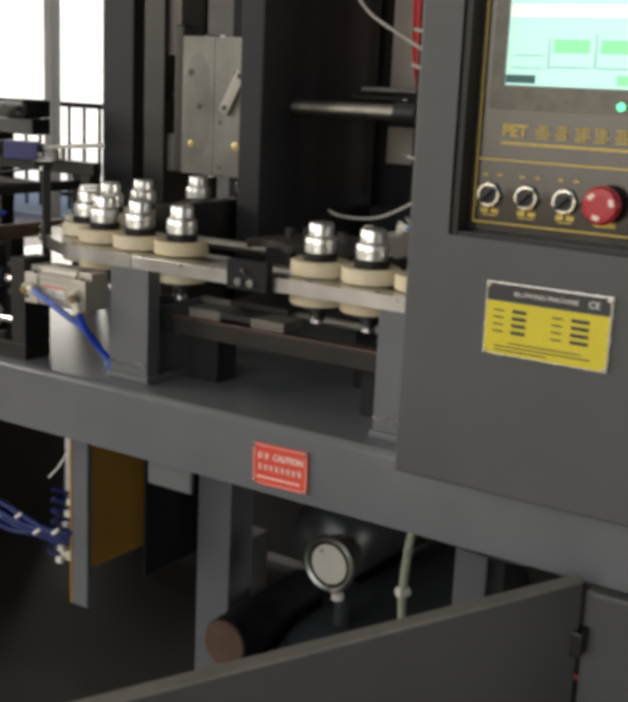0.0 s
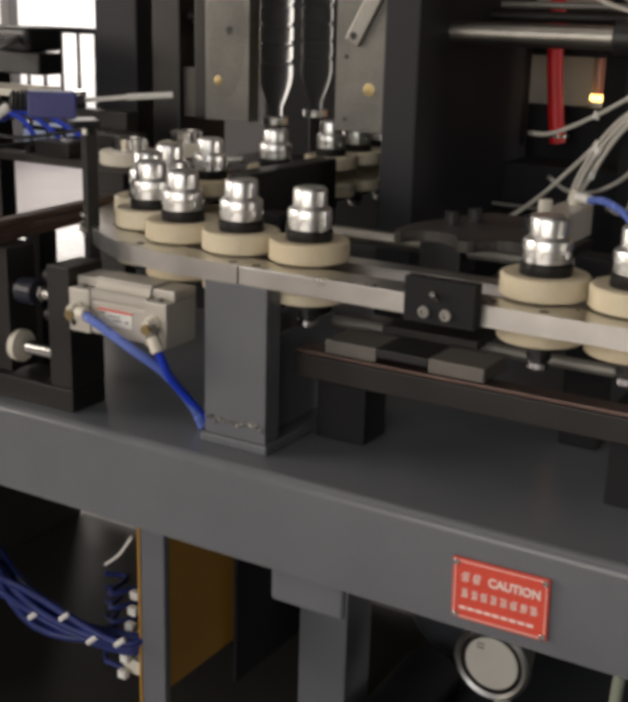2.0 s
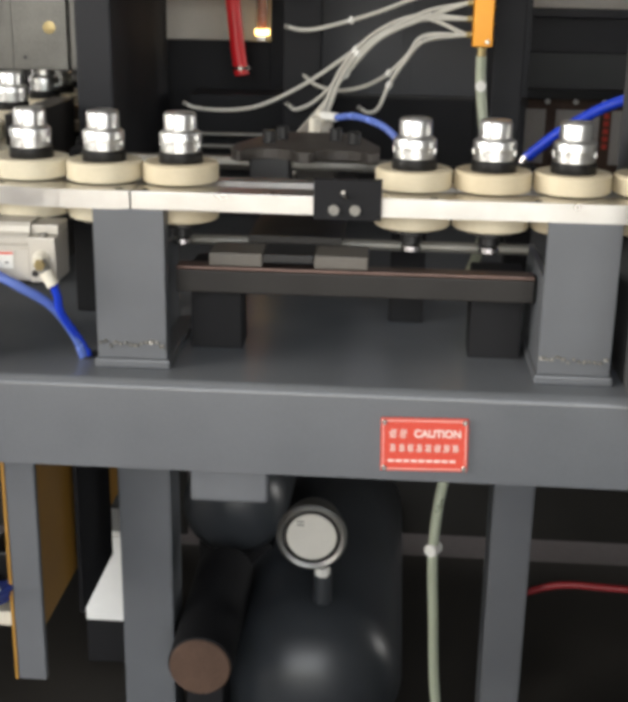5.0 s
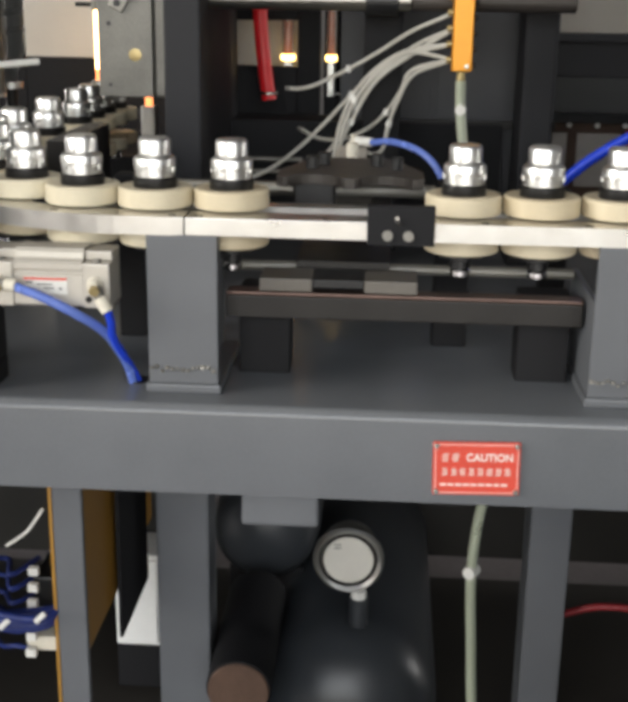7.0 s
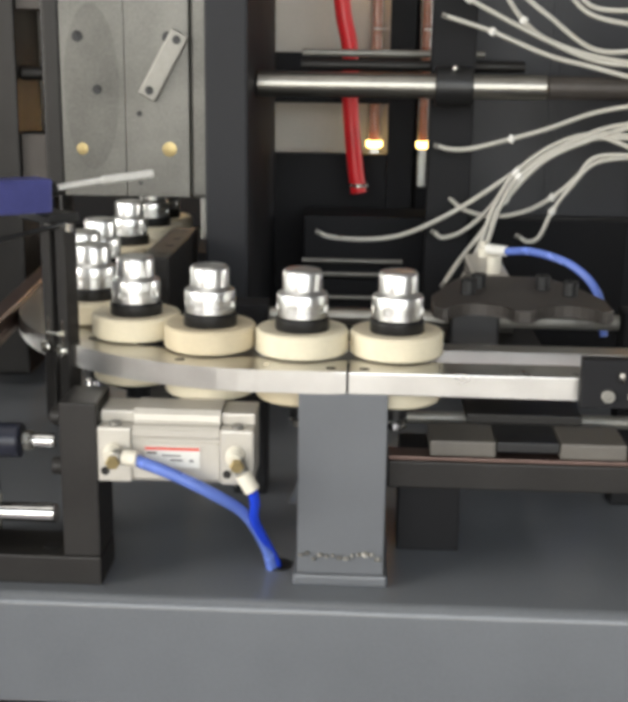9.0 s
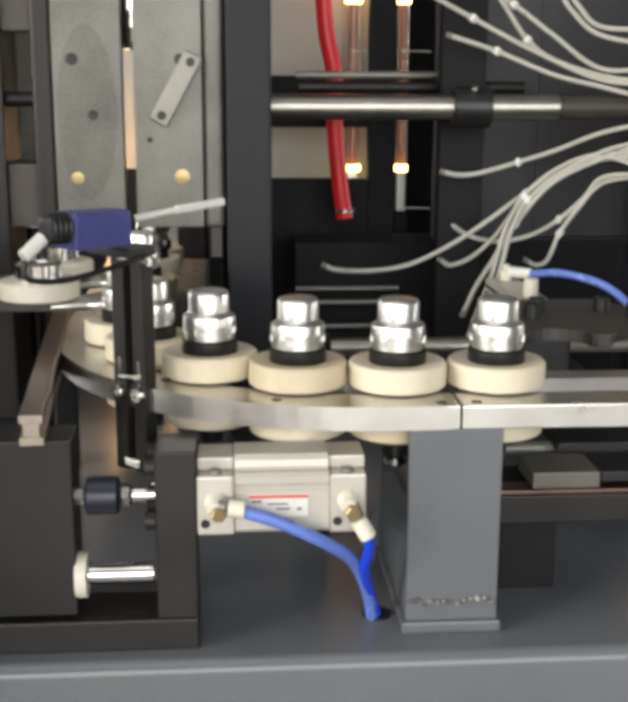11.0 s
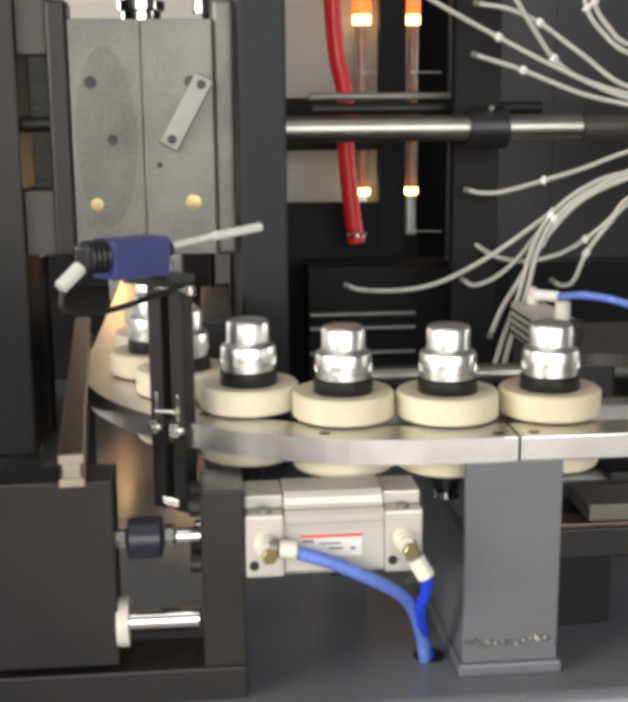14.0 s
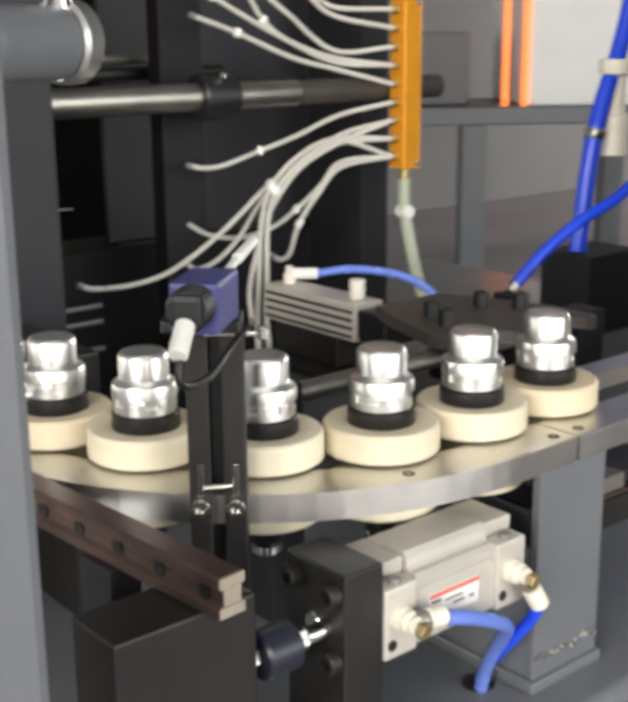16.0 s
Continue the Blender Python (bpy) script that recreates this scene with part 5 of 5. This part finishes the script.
part("side_sheet", box(0.030, 0.036, 0.15, 0.34, 0.02, 0.373, 0.001), "dark", elec)

rw = random.Random(12)
wires = thing("wire_bundle", "bundle of dark blue wires sagging under the bench", "wire bundle")
for k in range(9):
    j = lambda a: rw.uniform(-a, a)
    part("wire", hose([(-1.0, 0.18 + j(0.03), 0.66), (-0.75, 0.14 + j(0.03), 0.58 + j(0.02)), (-0.5, 0.12 + j(0.03), 0.50 + j(0.025)), (-0.32, 0.10 + j(0.03), 0.46 + j(0.025)), (-0.18, 0.10 + j(0.02), 0.44 + j(0.02)), (-0.14, 0.12, 0.46)], 0.006, 8, 6), "blue_wire", wires, smooth=50)
for k, (x, z) in enumerate(((-0.17, 0.447), (-0.22, 0.449), (-0.27, 0.455), (-0.33, 0.462), (-0.42, 0.485), (-0.5, 0.505), (-0.6, 0.535))):
    zz = z + rw.uniform(-0.015, 0.015)
    part("tie", rod((x, 0.070, zz - 0.005), (x + 0.012, 0.076, zz + 0.006), 0.004, 8), "white", wires)
loom = thing("wire_bundle", "bundle of dark blue wires tied along the bench underside", "wire bundle")
for k in range(7):
    part("wire", hose([(-0.10, 0.16 + rw.uniform(-0.02, 0.02), 0.655 + rw.uniform(-0.02, 0.02)), (0.0, 0.16, 0.645 + rw.uniform(-0.015, 0.015)), (0.1, 0.17, 0.655 + rw.uniform(-0.015, 0.015)), (0.25, 0.18, 0.67), (0.5, 0.2, 0.675)], 0.006, 8, 5), "blue_wire", loom, smooth=50)
part("tie", rod((-0.06, 0.13, 0.645), (-0.055, 0.20, 0.66), 0.0045, 8), "white", loom)

gauge = thing("pressure_gauge", "round white-faced pressure gauge on the air tank", "pressure gauge", (0.241, 0.415, 0.394))
part("case", turned([(0, 0.05), (0.045, 0.05), (0.052, 0.02), (0.0575, 0.004), (0.0575, -0.006), (0.053, -0.010), (0.0475, -0.006), (0.0475, 0.0), (0, 0.0)][::-1], 40, FACE @ Matrix.Rotation(math.pi, 4, "X") @ Matrix.Diagonal((1, 1, 1, 1))), "alu", gauge, "steel gauge case", 35)
part("groove", rod((0, -0.003, 0), (0, -0.0012, 0), 0.0472, 40), "oxide", gauge, "dark ring round the dial", 40)
part("dial", rod((0, -0.0052, 0), (0, -0.0032, 0), 0.0405, 40), "dial", gauge, "pale plain dial", 40)
part("print", bars([(-0.024, -0.012, 0.020, 0.022), (-0.024, -0.012, 0.026, 0.028)], -0.0053), "spot", gauge)
part("stem", rod((0.018, 0.02, -0.13), (0.018, 0.02, -0.073), 0.016), "tank", gauge, smooth=40)
part("nut", rod((0.018, 0.005, -0.0725), (0.018, 0.005, -0.058), 0.013, 8), "white", gauge)

tank = thing("air_tank", "dark grey painted air tank lying under the bench", "air tank", (0.24, 0.36, 0.10))
tp = [(0.0, 0.0), (0.06, 0.006), (0.11, 0.03), (0.145, 0.07), (0.158, 0.12), (0.158, 0.75), (0.12, 0.83), (0, 0.86)]
part("shell", turned(tp, 48, Matrix.Rotation(radians(-90), 4, "X")), "tank", tank, smooth=50)
part("saddle", box(-0.11, 0.11, 0.2, 0.24, -0.1, -0.02, 0.004), "dark", tank)
part("saddle", box(-0.11, 0.11, 0.6, 0.64, -0.1, -0.02, 0.004), "dark", tank)

pipe = thing("standing_pipe", "dark pipe stub with a rusty brown end under the bench", "pipe", (0.075, 0.30, -0.05))
part("body", rod((0, 0.0, 0.265), (0.0, 0.28, 0.28), 0.052, 32), "dark", pipe, smooth=40)
part("end_cap", rod((0, -0.006, 0.265), (0, -0.0005, 0.265), 0.049, 32), "rust", pipe, "rusty brown end", 40)
part("stand", box(-0.03, 0.03, 0.04, 0.24, 0.05, 0.215, 0.003), "dark", pipe)
motor = thing("motor", "dark rounded motor housing under the bench", "motor", (0.08, 0.62, 0.0))
part("housing", turned([(0, 0), (0.07, 0.01), (0.095, 0.04), (0.10, 0.10), (0.10, 0.3), (0.08, 0.34), (0, 0.35)], 36, Matrix.Translation((0, 0, 0.32)) @ Matrix.Rotation(radians(-90), 4, "X")), "tank", motor, smooth=50)
part("stand", box(-0.07, 0.07, 0.06, 0.28, 0.0, 0.235, 0.003), "dark", motor)

# pale box stands in for lit floor through the gap in the back
floor_patch = thing("junction_box", "pale box standing in for lit floor behind the bench", "box", (-0.150, 0.60, 0.0125))
part("body", box(-0.042, 0.04, 0, 0.10, 0.09, 0.275, 0.004), "plaster", floor_patch)
part("base", box(-0.042, 0.04, 0.0, 0.10, 0, 0.0895, 0.004), "dark", floor_patch)
part("lid", box(-0.039, 0.037, -0.006, -0.0003, 0.10, 0.268, 0.002), "plaster", floor_patch)

low = thing("drain_hose", "greenish milky hose hanging down under the bench", "hose", (0.03, 0.16, 0))
part("hose", hose([(0.435, 0.20, 0.784), (0.432, 0.20, 0.66), (0.425, 0.20, 0.58), (0.41, 0.20, 0.49), (0.405, 0.20, 0.40), (0.41, 0.20, 0.30), (0.42, 0.2, 0.15), (0.44, 0.2, 0.0135)], 0.0082, 12), "green_tube", low, smooth=50)
part("clip", rod((0.424, 0.19, 0.60), (0.436, 0.21, 0.60), 0.011, 10), "white", low)
part("clip", rod((0.399, 0.19, 0.41), (0.411, 0.21, 0.41), 0.011, 10), "white", low)
redc = thing("red_cable", "thin red cable looping under the bench", "cable")
part("cable", hose([(0.57, 0.42, 0.30), (0.64, 0.40, 0.335), (0.72, 0.38, 0.345), (0.85, 0.36, 0.35), (0.904, 0.35, 0.35)], 0.006), "red_dark", redc, smooth=50)
blackc = thing("black_cable", "thin black cable slung under the bench", "cable")
part("cable", hose([(0.26, 0.10, 0.68), (0.32, 0.10, 0.655), (0.42, 0.10, 0.655), (0.55, 0.10, 0.65), (0.75, 0.10, 0.64), (0.9, 0.12, 0.66)], 0.003), "black", blackc, smooth=50)
angle = thing("valve_rack", "rack of small valves with pale plugs under the bench", "valve", (0.56, 0.16, 0.70))
part("body", box(-0.10, 0.16, 0.0, 0.06, -0.06, 0.083, 0.003), "black", angle)
for k in range(6):
    part("plug", rod((-0.08 + k * 0.042, -0.02, -0.035), (-0.08 + k * 0.042, -0.0005, -0.035), 0.007), "white", angle, smooth=40)

# ---------------------------------------------------------------- left side: guard post and outfeed
guard = thing("guard_post", "grey painted guard post with a chrome hinge", "guard post", (-0.505, -0.03, 0))
part("post", box(-0.028, 0.022, -0.03, 0.03, 0, 1.9, 0.006), "grey", guard)
part("hinge_arm", rod((0.0225, 0.0, 1.333), (0.072, 0.02, 1.333), 0.017), "grey", guard, smooth=40)
part("hinge_cap", rod((0.072, 0.02, 1.333), (0.084, 0.024, 1.333), 0.0195), "alu", guard, smooth=40)
part("hinge_pin", rod((0.078, 0.020, 1.318), (0.060, 0.014, 1.42), 0.007), "chrome", guard, "chrome hinge pin", 40)

shelf = thing("outfeed_carrier", "dark flip-over arm with two ivory seats, bright rings and claws", "outfeed arm", (-0.64, 0.36, TOP + 0.255))
for y in (0.0, 0.14):
    seat = part("seat", turned([(0.020, 0.007), (0.043, 0.007), (0.045, 0.009), (0.045, 0.025), (0.043, 0.027), (0.020, 0.027)], 36, Matrix.Translation((0.27, y, 0))), "ivory", shelf, "ivory nylon seat", 35)
    part("ring", turned([(0.020, 0.0275), (0.0265, 0.0275), (0.0265, 0.045), (0.0225, 0.045), (0.0205, 0.043)], 32, Matrix.Translation((0.27, y, 0))), "chrome", seat, "bright ring", 35)
    part("bar", box(-0.01, 0.29, y - 0.016, y + 0.016, -0.007, 0.0065, 0.002), "fork", shelf)
    part("knuckle", box(0.10, 0.17, y - 0.024, y + 0.024, 0.0067, 0.032, 0.004), "oxide", shelf)
    for side in (-1, 1):
        part("claw", hose([(0.285, y + side * 0.012, -0.002), (0.315, y + side * 0.014, 0.0), (0.335, y + side * 0.026, 0.002), (0.36, y + side * 0.030, 0.004)], 0.006, 8, 5), "alu", shelf, "bright claw finger", 50)
for k in range(3):
    part("air_line", hose([(0.10 + 0.02 * k, -0.02 + 0.03 * k, 0.034), (0.08, -0.03 + 0.03 * k, 0.062), (0.03, -0.02 + 0.02 * k, 0.07), (-0.01, 0.02, 0.05)], 0.004, 8, 5), "cobalt", shelf, "bright blue air line", 50)
part("axle", rod((-0.012, -0.06, 0), (-0.012, 0.26, 0), 0.012), "oxide", shelf, smooth=40)
part("cross_tie", rod((0.06, 0.0, 0.012), (0.06, 0.14, 0.012), 0.006), "oxide", shelf, smooth=40)

pedestal = thing("arm_pedestal", "dark bearing blocks that carry the flip-over arm", "bearing block", (-0.652, 0.36, TOP))
for y in (-0.085, 0.262):
    part("block", box(-0.02, 0.02, y, y + 0.022, 0.0, 0.28, 0.003), "oxide", pedestal)

outrail = thing("outfeed_conveyor", "dark outfeed frame with rails and small metal fittings", "conveyor frame", (-0.9, 0.2, TOP))
part("rail", box(-0.3, 0.34, 0.0, 0.03, 0.28, 0.31, 0.002), "oxide", outrail)
part("rail", box(-0.3, 0.34, 0.38, 0.41, 0.28, 0.31, 0.002), "oxide", outrail)
for x in (-0.28, 0.0, 0.30):
    part("post", box(x, x + 0.03, 0.0, 0.03, 0.0, 0.2795, 0.002), "oxide", outrail)
    part("post", box(x, x + 0.03, 0.38, 0.41, 0.0, 0.2795, 0.002), "oxide", outrail)
part("motor_box", box(0.02, 0.20, -0.06, 0.035, 0.3105, 0.40, 0.01, 3), "black", outrail)
for k in range(7):
    part("fitting", rod((-0.2 + k * 0.07, 0.395, 0.31), (-0.2 + k * 0.07, 0.395, 0.34), 0.012), "chrome", outrail, smooth=40)

for x, y in ((-0.462, 0.90), (-0.488, 1.09)):
    base_ = thing("bottle_stand", "small dark stand for a blown bottle beside the oven", "stand", (x, y, TOP), "stands beside the oven")
    part("post", rod((0, 0, 0), (0, 0, 0.275), 0.012), "oxide", base_, smooth=40)
    part("seat", turned([(0, 0.2752), (0.024, 0.2752), (0.024, 0.288), (0, 0.288)], 24), "chuck", base_, smooth=35)
    t = thing("bottle", "clear blown plastic bottle with dark-edged ribs, standing neck down", "bottle", (x, y, TOP + 0.2885), "blown bottles")
    pr = [(0.013, 0.0), (0.013, 0.02), (0.020, 0.035), (0.029, 0.06)]
    for k in range(7):
        z = 0.075 + k * 0.034
        pr += [(0.0315, z), (0.0315, z + 0.022), (0.0285, z + 0.026), (0.0285, z + 0.030)]
    part("body", turned(pr + [(0.031, 0.32), (0.024, 0.328), (0, 0.322)], 28), "pet", t, smooth=25)

# ---------------------------------------------------------------- the hall behind
other = thing("neighbour_machine", "grey machine table with a white housing across the hall", "machine", (4.79, 4.28, 0))
other.rotation_euler.z = radians(-35)
part("table", box(-1.4, 1.0, -0.5, 0.5, 0.84, 0.94, 0.01), "grey", other)
for x, y in ((-1.3, -0.4), (-0.25, -0.4), (0.85, -0.4), (-1.3, 0.4), (0.85, 0.4)):
    part("leg", box(x - 0.07, x + 0.07, y - 0.06, y + 0.06, 0, 0.839, 0.005), "grey", other)
part("housing", box(0.05, 0.95, -0.45, 0.4, 0.941, 1.9, 0.02), "plaster", other, "white sheet housing")
part("edge_light", box(-0.09, -0.06, -0.45, -0.42, 0.941, 1.9, 0.004), "strip", other, "orange glowing strip")
part("edge_light", box(0.02, 0.049, -0.46, -0.43, 0.941, 1.9, 0.004), "strip", other, "orange glowing strip")
part("unit", box(-1.3, -0.25, -0.3, 0.3, 0.941, 1.35, 0.02), "roof", other, "grey drive unit")

gripper = thing("gripper_unit", "black gripper unit with two pairs of claws beside the track", "gripper", (-0.93, 0.62, TOP))
part("post", box(-0.03, 0.03, -0.03, 0.03, 0.0, 0.36, 0.004), "oxide", gripper)
part("beam", box(-0.14, 0.16, -0.03, 0.03, 0.361, 0.40, 0.004), "black", gripper)
for x in (-0.11, 0.10):
    g = part("claw_body", box(x - 0.05, x + 0.05, -0.045, 0.045, 0.401, 0.445, 0.012, 3), "black", gripper)
    for sx in (-1, 1):
        part("claw", hose([(x + sx * 0.02, -0.04, 0.425), (x + sx * 0.035, -0.07, 0.42), (x + sx * 0.03, -0.11, 0.41)], 0.007, 8), "alu", g, smooth=50)
part("plate", box(-0.20, 0.24, -0.16, -0.06, 0.335, 0.347, 0.002), "ivory", gripper, "pale plate")


def shelf_rows():
    """The outfeed arm flips over from the outfeed side to the mould and back."""
    rows_ = [(0.0, 178), (0.25, 178), (0.33, 150), (0.4, 102), (0.5, 90), (0.6, 42), (0.7, 8), (0.78, 0)]
    for out, inn in ((3.85, 5.2), (8.5, 9.85), (13.12, 14.5)):
        rows_ += [(out, 0), (out + 0.1, 30), (out + 0.2, 85), (out + 0.3, 150), (out + 0.4, 178)]
        rows_ += [(inn, 178), (inn + 0.1, 130), (inn + 0.2, 88), (inn + 0.3, 35), (inn + 0.4, 0)]
    rows_.append((16.0, 0))
    return [(t, pose(-0.64, 0.36, TOP + 0.255, 0, -a, 0)) for t, a in rows_]


def motions():
    for k, m_ in zip(START, mandrels):
        walk(m_, mandrel_rows(k))
    walk(carriage, carriage_rows())
    walk(fork, fork_rows())
    walk(slide, slide_rows())
    walk(half_left, mould_rows(-1))
    walk(half_right, mould_rows(1))
    walk(clamp, clamp_rows())
    walk(shelf, shelf_rows())
    walk(mani, bundle_rows(0.487, 0.700, 1.151))
    walk(drop_hose, bundle_rows(0, 0, 0))
    for t, root, dip in tubes:
        walk(t, bundle_rows(*root, dip))


motions()
